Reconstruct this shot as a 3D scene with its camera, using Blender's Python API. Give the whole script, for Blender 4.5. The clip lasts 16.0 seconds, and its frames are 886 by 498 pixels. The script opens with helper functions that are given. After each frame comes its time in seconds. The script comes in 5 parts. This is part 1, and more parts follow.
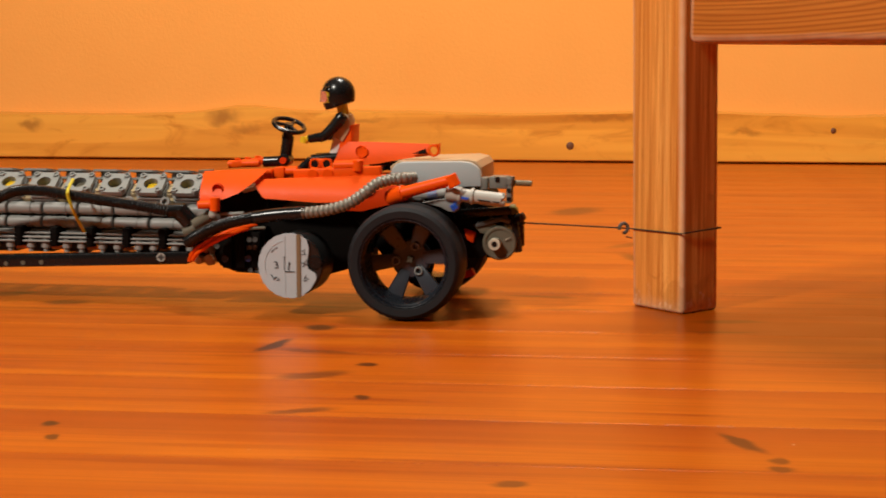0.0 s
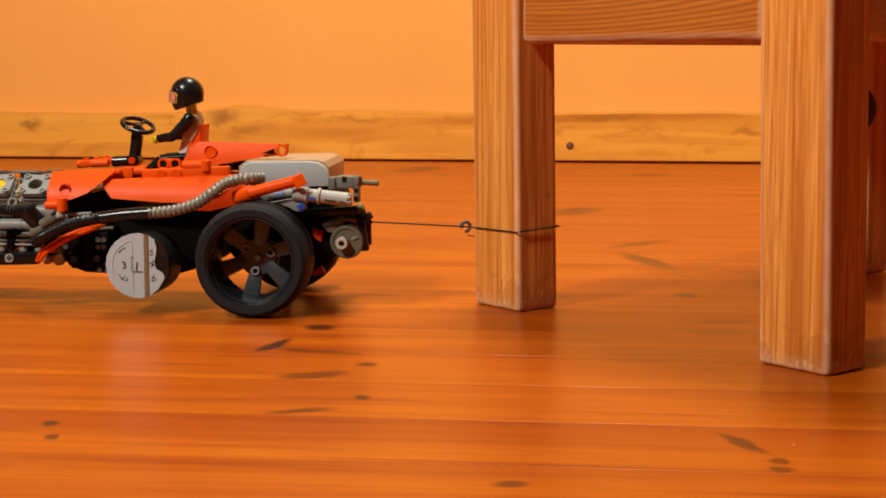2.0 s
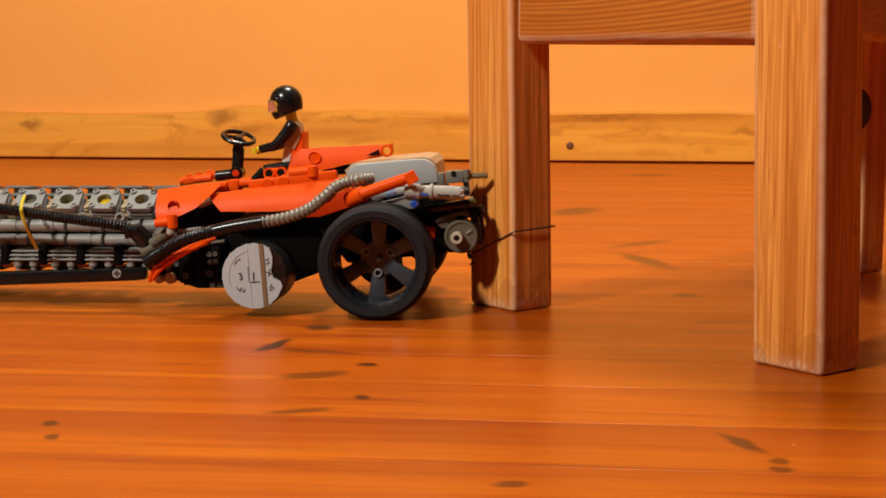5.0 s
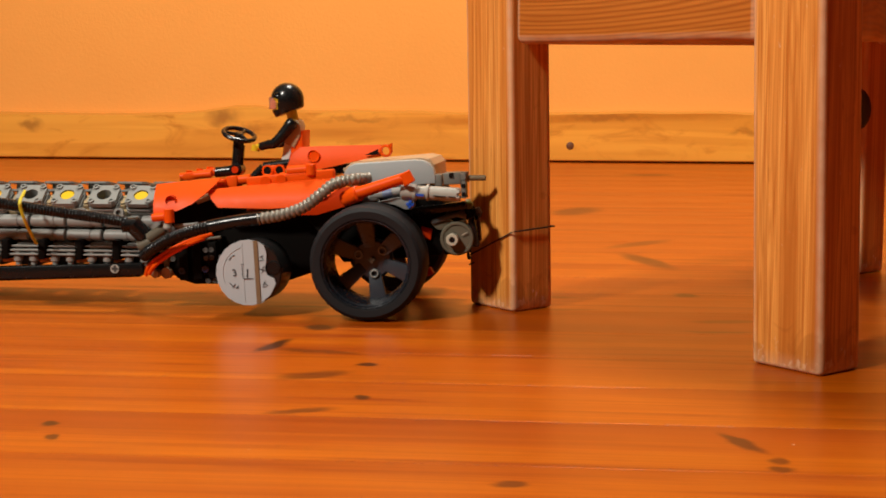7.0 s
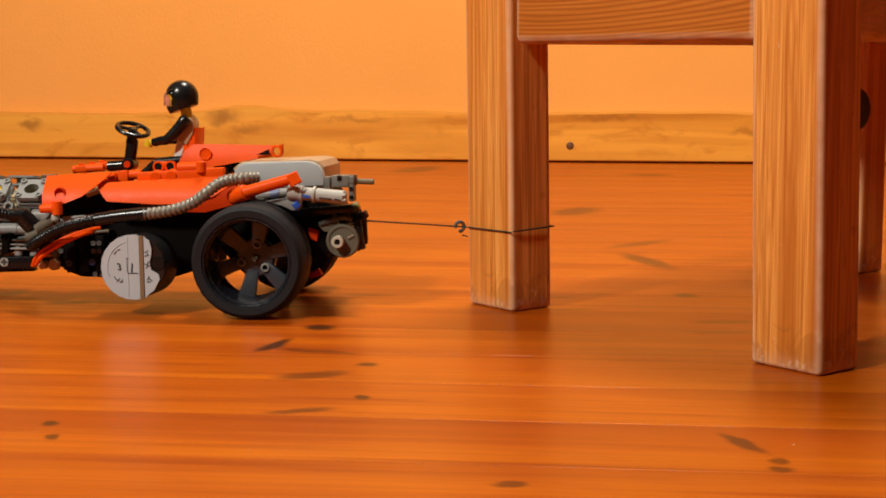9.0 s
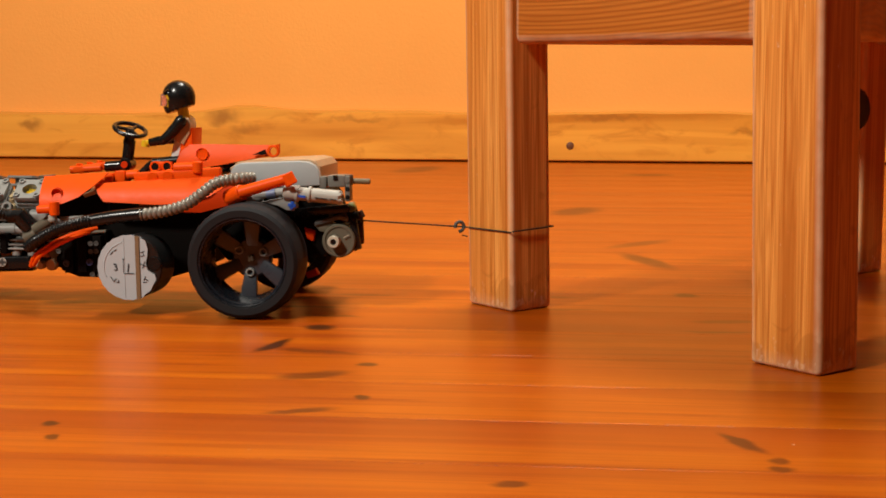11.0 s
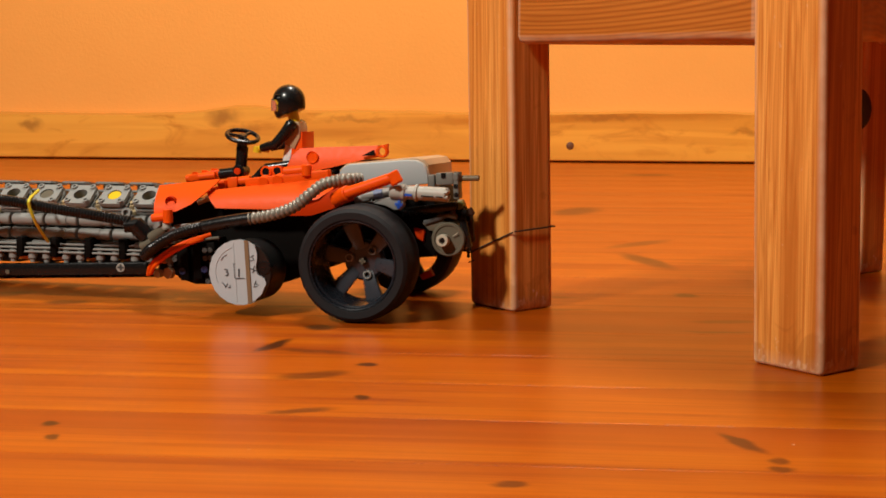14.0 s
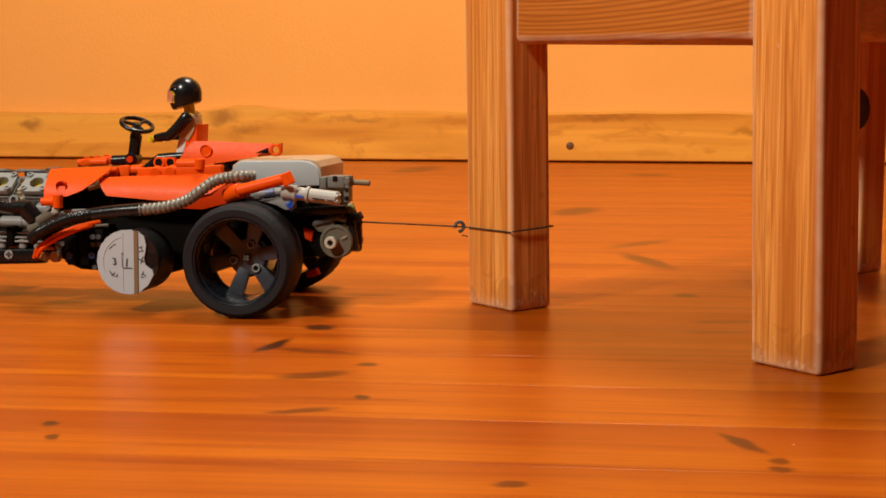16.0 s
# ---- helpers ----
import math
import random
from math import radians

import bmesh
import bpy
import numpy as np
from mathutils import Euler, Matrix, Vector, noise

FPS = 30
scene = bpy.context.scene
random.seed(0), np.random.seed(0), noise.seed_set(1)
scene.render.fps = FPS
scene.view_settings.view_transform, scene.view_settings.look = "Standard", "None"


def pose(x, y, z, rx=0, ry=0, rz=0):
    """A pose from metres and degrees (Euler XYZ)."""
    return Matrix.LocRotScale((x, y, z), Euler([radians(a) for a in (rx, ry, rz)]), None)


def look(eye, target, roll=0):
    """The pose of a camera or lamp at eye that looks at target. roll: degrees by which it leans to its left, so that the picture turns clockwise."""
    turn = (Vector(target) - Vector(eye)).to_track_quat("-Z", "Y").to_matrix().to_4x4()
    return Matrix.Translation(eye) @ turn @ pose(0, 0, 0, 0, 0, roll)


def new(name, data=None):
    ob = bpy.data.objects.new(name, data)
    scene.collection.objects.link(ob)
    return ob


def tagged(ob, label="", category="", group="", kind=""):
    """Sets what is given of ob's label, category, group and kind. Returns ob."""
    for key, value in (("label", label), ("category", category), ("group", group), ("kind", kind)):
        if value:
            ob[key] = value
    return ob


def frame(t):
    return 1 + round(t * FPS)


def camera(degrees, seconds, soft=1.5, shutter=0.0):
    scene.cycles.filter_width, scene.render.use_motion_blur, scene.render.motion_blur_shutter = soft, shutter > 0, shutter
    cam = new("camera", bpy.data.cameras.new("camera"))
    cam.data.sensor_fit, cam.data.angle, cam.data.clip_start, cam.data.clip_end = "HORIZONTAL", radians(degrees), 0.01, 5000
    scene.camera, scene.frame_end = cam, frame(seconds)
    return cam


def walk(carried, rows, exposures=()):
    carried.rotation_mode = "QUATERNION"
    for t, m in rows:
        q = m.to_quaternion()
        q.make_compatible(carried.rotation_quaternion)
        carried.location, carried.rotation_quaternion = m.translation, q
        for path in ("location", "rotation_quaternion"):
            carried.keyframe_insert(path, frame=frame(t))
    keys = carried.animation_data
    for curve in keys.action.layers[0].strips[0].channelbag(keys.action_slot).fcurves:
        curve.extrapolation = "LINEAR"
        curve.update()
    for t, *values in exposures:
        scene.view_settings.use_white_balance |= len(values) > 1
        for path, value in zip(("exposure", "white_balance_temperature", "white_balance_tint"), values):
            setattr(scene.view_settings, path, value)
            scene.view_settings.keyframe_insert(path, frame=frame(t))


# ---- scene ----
cam = camera(33.56, 16.0, soft=1.7, shutter=0.6)
EYE = pose(0, 0, 0.184, 82.53, 0, 5.8)
walk(cam, [(0, EYE), (16, EYE)])

# ---- light ----
world = bpy.data.worlds.new("world")
world.use_nodes = True
scene.world = world
world.node_tree.nodes["Background"].inputs[0].default_value = (1.0, 0.72, 0.45, 1)
world.node_tree.nodes["Background"].inputs[1].default_value = 0.0
scene.view_settings.exposure = 0.11


def lamp(name, m, size, power, colour):
    data = bpy.data.lights.new(name, "AREA")
    data.shape, data.size, data.energy, data.color = "DISK", size, power, colour
    ob = new(name, data)
    ob.matrix_basis = m
    return ob


# a standing lamp beside the camera and the ceiling lamp of the room
lamp("standing_lamp", look((-1.14, -0.30, 1.58), (1.1, 1.75, 0.8)), 0.22, 53, (1.0, 0.94, 0.83))
lamp("ceiling_lamp", look((0.0, 1.55, 2.4), (-0.05, 1.75, 0.0)), 0.6, 58, (1.0, 0.94, 0.83))


# ---- materials ----
def material(name, colour, rough=0.5, metal=0.0, spec=0.5, coat=0.0):
    m = bpy.data.materials.new(name)
    m.use_nodes = True
    b = m.node_tree.nodes["Principled BSDF"]
    b.inputs["Base Color"].default_value = (*colour, 1)
    b.inputs["Roughness"].default_value = rough
    b.inputs["Metallic"].default_value = metal
    b.inputs["Specular IOR Level"].default_value = spec
    b.inputs["Coat Weight"].default_value = coat
    return m


class Nodes:
    """Short hand for building a node tree."""

    def __init__(self, m):
        self.tree = m.node_tree
        self.bsdf = self.tree.nodes["Principled BSDF"]

    def add(self, kind, inputs=(), **props):
        n = self.tree.nodes.new(kind)
        for k, v in props.items():
            setattr(n, k, v)
        for k, v in dict(inputs).items():
            self.put(n.inputs[k], v)
        return n

    def put(self, socket, v):
        if isinstance(v, bpy.types.NodeSocket):
            self.tree.links.new(v, socket)
        else:
            socket.default_value = v

    def ramp(self, fac, stops):
        n = self.add("ShaderNodeValToRGB", {"Fac": fac})
        e = n.color_ramp.elements
        while len(e) < len(stops):
            e.new(0.5)
        for el, (p, c) in zip(e, stops):
            el.position, el.color = p, (*c, 1)
        return n.outputs["Color"]

    def mix(self, fac, a, b, mode="MIX"):
        n = self.add("ShaderNodeMix", data_type="RGBA", blend_type=mode)
        self.put(n.inputs[0], fac)
        self.put(n.inputs[6], a)
        self.put(n.inputs[7], b)
        return n.outputs[2]

    def maths(self, op, a, b=0.0):
        n = self.add("ShaderNodeMath", operation=op)
        self.put(n.inputs[0], a)
        self.put(n.inputs[1], b)
        return n.outputs[0]

    def coords(self, scale, loc=(0, 0, 0), source="Object"):
        c = self.add("ShaderNodeTexCoord")
        n = self.add("ShaderNodeMapping", {"Vector": c.outputs[source], "Scale": scale, "Location": loc})
        return n.outputs["Vector"]

    def noise(self, vec, scale, detail=4.0, rough=0.55, dist=0.0):
        n = self.add("ShaderNodeTexNoise", {"Vector": vec, "Scale": scale, "Detail": detail, "Roughness": rough, "Distortion": dist})
        return n.outputs["Fac"]

    def bump(self, height, strength, distance=0.001):
        n = self.add("ShaderNodeBump", {"Height": height, "Strength": strength, "Distance": distance})
        self.put(self.bsdf.inputs["Normal"], n.outputs["Normal"])


def pine(name, light, mid, dark, axis, rough, scale=1.0, coat=0.0, per_piece=0.12, rings=0.5, edge=0.0, freq=22.0, spec=0.25, blotch=0.0, streak=0.0, relief=0.1, swirl=None, along=1.6):
    """Varnished or raw pine with grain along one axis (0, 1 or 2) of the piece."""
    m = material(name, mid, rough, spec=spec, coat=coat)
    n = Nodes(m)
    stretch = [30 * scale] * 3
    stretch[axis] = along * scale
    info = n.add("ShaderNodeObjectInfo")
    shift = n.add("ShaderNodeVectorMath", {0: n.coords((1, 1, 1))}, operation="ADD")
    off = n.add("ShaderNodeCombineXYZ", {0: n.maths("MULTIPLY", info.outputs["Random"], 7.0), 1: n.maths("MULTIPLY", info.outputs["Random"], 13.0), 2: n.maths("MULTIPLY", info.outputs["Random"], 5.0)})
    n.put(shift.inputs[1], off.outputs[0])
    mp = n.add("ShaderNodeMapping", {"Vector": shift.outputs[0], "Scale": stretch})
    broad = n.noise(mp.outputs[0], 1.0, 3.0, 0.5, 0.6)
    fine = n.noise(mp.outputs[0], 7.0, 5.0, 0.6, 0.2)
    # bent growth rings
    w = n.maths("ADD", n.maths("MULTIPLY", broad, freq), n.maths("MULTIPLY", fine, 1.2))
    if swirl:
        # long nested arches of a plain-sawn board
        arch = n.add("ShaderNodeMapping", {"Vector": n.coords((1, 1, 1)), "Location": swirl, "Scale": (0.0050, 1000.0, 0.0010)}, vector_type="TEXTURE").outputs[0]
        r = n.add("ShaderNodeVectorMath", {0: arch}, operation="LENGTH").outputs["Value"]
        w = n.maths("ADD", r, n.maths("MULTIPLY", broad, 22.0))
    ring = n.maths("ABSOLUTE", n.maths("SINE", w))
    base = n.ramp(broad, [(0.3, dark), (0.5, mid), (0.72, light)])
    c = n.mix(n.maths("MULTIPLY", n.maths("POWER", ring, 3.0), rings), base, (*dark, 1))
    c = n.mix(n.maths("MULTIPLY", fine, 0.25), c, (*dark, 1))
    if streak:
        thin = [420.0] * 3
        thin[axis] = 5.0
        mq = n.add("ShaderNodeMapping", {"Vector": shift.outputs[0], "Scale": thin})
        line = n.noise(mq.outputs[0], 1.0, 2.0, 0.5, 0.3)
        line = n.add("ShaderNodeMapRange", {"Value": line, "From Min": 0.45, "From Max": 0.72}).outputs[0]
        c = n.mix(n.maths("MULTIPLY", line, streak), c, (*dark, 1))
    if blotch:
        spot = n.noise(n.coords((0.45, 1, 1)), 26.0, 4.0, 0.6, 0.8)
        spot = n.add("ShaderNodeMapRange", {"Value": spot, "From Min": 0.5, "From Max": 0.75}, interpolation_type="SMOOTHSTEP").outputs[0]
        c = n.mix(n.maths("MULTIPLY", spot, blotch), c, (*dark, 1))
    if edge:
        geo = n.add("ShaderNodeNewGeometry")
        rub = n.add("ShaderNodeMapRange", {"Value": geo.outputs["Pointiness"], "From Min": 0.51, "From Max": 0.56}).outputs[0]
        scuff = n.noise(n.coords((1, 1, 1)), 45.0, 4.0)
        c = n.mix(n.maths("MULTIPLY", n.maths("MULTIPLY", rub, scuff), edge * 1.8), c, (0.80, 0.55, 0.36, 1))
    vary = n.maths("ADD", n.maths("MULTIPLY", info.outputs["Random"], 2 * per_piece), 1 - per_piece)
    hsv = n.add("ShaderNodeHueSaturation", {"Color": c, "Value": vary})
    n.put(n.bsdf.inputs["Base Color"], hsv.outputs[0])
    big = n.noise(n.coords((1, 1, 1)), 14.0 * scale, 3.0)
    n.put(n.bsdf.inputs["Roughness"], n.maths("ADD", rough - 0.08, n.maths("MULTIPLY", big, 0.16)))
    n.bump(n.maths("ADD", fine, n.maths("MULTIPLY", ring, 0.2)), relief, 0.0006)
    return m


def painted_wall():
    m = material("wall_paint", (0.88, 0.47, 0.19), 0.75, spec=0.25)
    n = Nodes(m)
    a = n.noise(n.coords((1, 1, 1)), 3.0, 4.0)
    b = n.noise(n.coords((1, 1, 1)), 160.0, 3.0)
    n.put(n.bsdf.inputs["Base Color"], n.ramp(a, [(0.3, (0.90, 0.380, 0.074)), (0.7, (0.94, 0.410, 0.085))]))
    n.bump(b, 0.25, 0.0015)
    return m


def knots(m, spots):
    """Dark knots and resin streaks at their places on the floor: centre, half length, half width, turn, depth of tone."""
    n = Nodes(m)
    pos = n.add("ShaderNodeNewGeometry").outputs["Position"]
    wob = n.add("ShaderNodeTexNoise", {"Vector": pos, "Scale": 60.0, "Detail": 3.0})
    off = n.add("ShaderNodeVectorMath", {0: wob.outputs["Color"], 1: (0.5, 0.5, 0.5)}, operation="SUBTRACT")
    off = n.add("ShaderNodeVectorMath", {0: off.outputs[0], "Scale": 0.009}, operation="SCALE")
    pos = n.add("ShaderNodeVectorMath", {0: pos, 1: off.outputs[0]}, operation="ADD").outputs[0]
    total = None
    for x, y, l, w, a, k in spots:
        mp = n.add("ShaderNodeMapping", {"Vector": pos, "Location": (x, y, 0), "Rotation": (0, 0, radians(a)), "Scale": (l, w, 1)}, vector_type="TEXTURE")
        d = n.add("ShaderNodeVectorMath", {0: mp.outputs[0]}, operation="LENGTH").outputs["Value"]
        f = n.add("ShaderNodeMapRange", {"Value": d, "From Min": 0.45, "From Max": 1.15, "To Min": min(0.98, k + 0.08), "To Max": 0.0}, interpolation_type="SMOOTHSTEP").outputs[0]
        total = f if total is None else n.maths("MAXIMUM", total, f)
    old = n.bsdf.inputs["Base Color"].links[0].from_socket
    n.put(n.bsdf.inputs["Base Color"], n.mix(total, old, (0.055, 0.013, 0.002, 1)))


def smudges(m, spots):
    """Soft brown stains on the skirting board: place along it, height, half length, half height, depth of tone."""
    n = Nodes(m)
    pos = n.add("ShaderNodeNewGeometry").outputs["Position"]
    wob = n.add("ShaderNodeTexNoise", {"Vector": pos, "Scale": 35.0, "Detail": 4.0})
    off = n.add("ShaderNodeVectorMath", {0: wob.outputs["Color"], 1: (0.5, 0.5, 0.5)}, operation="SUBTRACT")
    off = n.add("ShaderNodeVectorMath", {0: off.outputs[0], "Scale": 0.035}, operation="SCALE")
    pos = n.add("ShaderNodeVectorMath", {0: pos, 1: off.outputs[0]}, operation="ADD").outputs[0]
    total = None
    for x, z, l, h, k in spots:
        mp = n.add("ShaderNodeMapping", {"Vector": pos, "Location": (x, 0, z), "Scale": (l, 1000.0, h)}, vector_type="TEXTURE")
        d = n.add("ShaderNodeVectorMath", {0: mp.outputs[0]}, operation="LENGTH").outputs["Value"]
        f = n.add("ShaderNodeMapRange", {"Value": d, "From Min": 0.2, "From Max": 1.5, "To Min": k, "To Max": 0.0}, interpolation_type="SMOOTHSTEP").outputs[0]
        total = f if total is None else n.maths("MAXIMUM", total, f)
    old = n.bsdf.inputs["Base Color"].links[0].from_socket
    n.put(n.bsdf.inputs["Base Color"], n.mix(total, old, (0.20, 0.060, 0.008, 1)))


def long_grain(m):
    """Long thin dark growth lines in clusters, and broad darker strips."""
    n = Nodes(m)
    old = n.bsdf.inputs["Base Color"].links[0].from_socket
    pos = n.add("ShaderNodeNewGeometry").outputs["Position"]
    a = n.add("ShaderNodeMapping", {"Vector": pos, "Scale": (3.6, 110.0, 1.0)}).outputs[0]
    line = n.noise(a, 1.0, 4.0, 0.62, 0.5)
    line = n.add("ShaderNodeMapRange", {"Value": line, "From Min": 0.48, "From Max": 0.66}, interpolation_type="SMOOTHSTEP").outputs[0]
    b = n.add("ShaderNodeMapping", {"Vector": pos, "Scale": (1.6, 14.0, 1.0), "Location": (3.3, 0.4, 0)}).outputs[0]
    where = n.add("ShaderNodeMapRange", {"Value": n.noise(b, 1.0, 3.0), "From Min": 0.30, "From Max": 0.55}).outputs[0]
    c = n.mix(n.maths("MULTIPLY", n.maths("MULTIPLY", line, where), 0.9), old, (0.25, 0.035, 0.001, 1))
    d = n.add("ShaderNodeMapping", {"Vector": pos, "Scale": (1.1, 30.0, 1.0), "Location": (1.7, 2.4, 0)}).outputs[0]
    broad = n.add("ShaderNodeMapRange", {"Value": n.noise(d, 1.0, 2.0), "From Min": 0.5, "From Max": 0.68}, interpolation_type="SMOOTHSTEP").outputs[0]
    n.put(n.bsdf.inputs["Base Color"], n.mix(n.maths("MULTIPLY", broad, 0.35), c, (0.36, 0.055, 0.001, 1)))


def dusty(m):
    """Specks of dust and fine pale scratches on the varnish."""
    n = Nodes(m)
    old = n.bsdf.inputs["Base Color"].links[0].from_socket
    pos = n.add("ShaderNodeNewGeometry").outputs["Position"]
    speck = n.add("ShaderNodeTexVoronoi", {"Vector": pos, "Scale": 34.0, "Randomness": 1.0}).outputs["Distance"]
    speck = n.add("ShaderNodeMapRange", {"Value": speck, "From Min": 0.035, "From Max": 0.02}).outputs[0]
    turned = n.add("ShaderNodeMapping", {"Vector": pos, "Rotation": (0, 0, radians(58)), "Scale": (9.0, 260.0, 1.0)}).outputs[0]
    line = n.noise(turned, 1.0, 2.0, 0.5, 0.4)
    line = n.add("ShaderNodeMapRange", {"Value": line, "From Min": 0.74, "From Max": 0.80}).outputs[0]
    where = n.add("ShaderNodeMapRange", {"Value": n.noise(pos, 4.0, 3.0), "From Min": 0.5, "From Max": 0.62}).outputs[0]
    mark = n.maths("MULTIPLY", n.maths("MAXIMUM", speck, n.maths("MULTIPLY", line, 0.5)), n.maths("MULTIPLY", where, 0.5))
    n.put(n.bsdf.inputs["Base Color"], n.mix(mark, old, (0.72, 0.42, 0.22, 1)))


def foot_wear(m):
    """Rubbed pale scratches and a dark damp stain on the feet of the chair."""
    n = Nodes(m)
    old = n.bsdf.inputs["Base Color"].links[0].from_socket
    z = n.add("ShaderNodeSeparateXYZ", {0: n.coords((1, 1, 1))}).outputs[2]
    spot = n.noise(n.coords((1, 1, 0.7), (0.3, 0.1, 0.2)), 42.0, 5.0, 0.6, 1.2)
    low = n.add("ShaderNodeMapRange", {"Value": z, "From Min": 0.05, "From Max": 0.012}, interpolation_type="SMOOTHSTEP").outputs[0]
    stain = n.add("ShaderNodeMapRange", {"Value": n.maths("ADD", n.maths("MULTIPLY", low, 0.16), spot), "From Min": 0.64, "From Max": 0.70}).outputs[0]
    c = n.mix(n.maths("MULTIPLY", stain, 0.3), old, (0.30, 0.085, 0.012, 1))
    scar = n.noise(n.coords((1, 1, 0.6)), 170.0, 6.0, 0.75, 0.3)
    base = n.add("ShaderNodeMapRange", {"Value": z, "From Min": 0.02, "From Max": 0.0}).outputs[0]
    pale = n.add("ShaderNodeMapRange", {"Value": n.maths("ADD", n.maths("MULTIPLY", base, 0.17), scar), "From Min": 0.66, "From Max": 0.72}).outputs[0]
    n.put(n.bsdf.inputs["Base Color"], n.mix(n.maths("MULTIPLY", pale, 0.42), c, (0.80, 0.56, 0.38, 1)))


WALL = painted_wall()
FLOOR = pine("floor_varnish", (0.520, 0.124, 0.0012), (0.440, 0.0910, 0.0010), (0.285, 0.0440, 0.0006), 0, 0.31, 0.7, coat=0.0, per_piece=0.012, rings=0.25, spec=0.24, blotch=0.4, streak=0.6, relief=0.025)
long_grain(FLOOR)
knots(FLOOR, ((-0.2018, 0.9125, 0.0266, 0.0069, 75.6, 0.95), (-0.1842, 0.9761, 0.0126, 0.0109, -14.5, 0.95), (-0.1332, 0.8597, 0.0076, 0.0061, 5.8, 0.85), (-0.1230, 0.7731, 0.0050, 0.0061, 5.8, 0.85), (-0.1597, 0.8268, 0.0260, 0.0103, 28.7, 0.55), (-0.1508, 0.7405, 0.0208, 0.0063, 22.6, 0.60), (-0.2709, 0.7007, 0.0057, 0.0061, 5.8, 0.95), (-0.2596, 0.6762, 0.0049, 0.0061, 5.8, 0.75), (0.0731, 0.6983, 0.0232, 0.0061, -63.2, 0.75), (0.0874, 0.6678, 0.0061, 0.0061, -31.3, 0.60), (0.0870, 0.6537, 0.0070, 0.0061, 5.8, 0.65)))
knots(FLOOR, ((-0.0330, 0.6185, 0.0093, 0.0061, 5.8, 0.65), (0.0507, 1.3321, 0.0646, 0.0140, -68.2, 0.70), (-0.0180, 1.7591, 0.0585, 0.0297, 68.8, 0.65), (0.0730, 1.1395, 0.0120, 0.0104, -30.3, 0.75), (0.0467, 1.4538, 0.0564, 0.0134, 49.9, 0.50), (-0.1710, 0.8954, 0.0335, 0.0061, -13.0, 0.50), (-0.3924, 1.0603, 0.0214, 0.0112, 5.8, 0.75), (-0.4505, 1.0946, 0.0216, 0.0120, 32.4, 0.75), (-0.3142, 1.1084, 0.0221, 0.0101, 5.8, 0.55), (-0.2841, 2.3926, 0.0881, 0.0366, 73.2, 0.55), (0.0900, 2.3141, 0.0441, 0.0251, 5.8, 0.50)))
knots(FLOOR, ((-0.0368, 1.1229, 0.0329, 0.0061, -6.5, 0.55), (0.0966, 1.0263, 0.0296, 0.0084, 5.8, 0.45), (-0.3157, 1.0762, 0.030, 0.005, 2.0, 0.50), (-0.2099, 1.0588, 0.034, 0.005, 2.0, 0.60), (-0.1771, 1.1171, 0.030, 0.006, 2.0, 0.55), (-0.3598, 1.1383, 0.030, 0.006, 2.0, 0.45), (-0.1824, 1.0208, 0.022, 0.004, 2.0, 0.60), (-0.0183, 1.0659, 0.030, 0.005, 2.0, 0.40), (0.0855, 0.9869, 0.030, 0.004, 2.0, 0.50)))
dusty(FLOOR)
SKIRT = pine("skirting_pine", (0.96, 0.48, 0.070), (0.90, 0.39, 0.047), (0.60, 0.21, 0.018), 0, 0.45, 0.6, per_piece=0.04, rings=0.2, blotch=0.9)
CHAIR = pine("chair_pine", (0.93, 0.455, 0.115), (0.84, 0.350, 0.072), (0.44, 0.115, 0.012), 2, 0.42, 2.0, per_piece=0.05, rings=0.38, edge=0.9, freq=70.0, streak=0.85, along=0.3)
foot_wear(CHAIR)
CHAIR_RAIL = pine("chair_rail_pine", (0.66, 0.250, 0.045), (0.56, 0.178, 0.026), (0.25, 0.054, 0.005), 0, 0.4, 0.8, per_piece=0.04, rings=0.6, edge=0.6, freq=30.0, streak=0.3, swirl=(0.05, 0.0, 0.262))
BARK = material("waney_edge", (0.62, 0.24, 0.036), 0.8, spec=0.1)
smudges(SKIRT, ((-0.655, 0.078, 0.030, 0.016, 0.6), (-0.615, 0.056, 0.026, 0.008, 0.4), (-1.010, 0.064, 0.022, 0.010, 0.55), (0.262, 0.055, 0.026, 0.006, 0.35), (-0.42, 0.074, 0.05, 0.006, 0.35), (0.02, 0.078, 0.07, 0.006, 0.35)))
GAP = material("joint_dirt", (0.05, 0.016, 0.005), 0.8)
KNOT_DARK = material("dark_knot", (0.035, 0.012, 0.005), 0.5)
KNOT = material("knot_wood", (0.16, 0.05, 0.012), 0.5)
# unseen ceiling, coloured dark so that it bounces little light
CEILING = material("unseen_dark_ceiling", (0.16, 0.14, 0.12), 0.9)
# the walls out of view, darkened to hold down fill light
DARK_WALL = material("unseen_dark_wall", (0.06, 0.045, 0.035), 0.6)


# ---- mesh helpers ----
def mesh_of(name, bm, mat, smooth=True):
    me = bpy.data.meshes.new(name)
    bm.normal_update()
    bm.to_mesh(me)
    bm.free()
    for m in mat if isinstance(mat, (list, tuple)) else [mat]:
        me.materials.append(m)
    if smooth:
        me.polygons.foreach_set("use_smooth", [True] * len(me.polygons))
        me.set_sharp_from_angle(angle=radians(35))
    return me


def part(name, bm, mat, parent=None, label="", smooth=True):
    """One bmesh as one object under a thing or a part."""
    ob = new(name, mesh_of(name, bm, mat, smooth))
    ob.parent = parent
    if label:
        tagged(ob, label)
    return ob


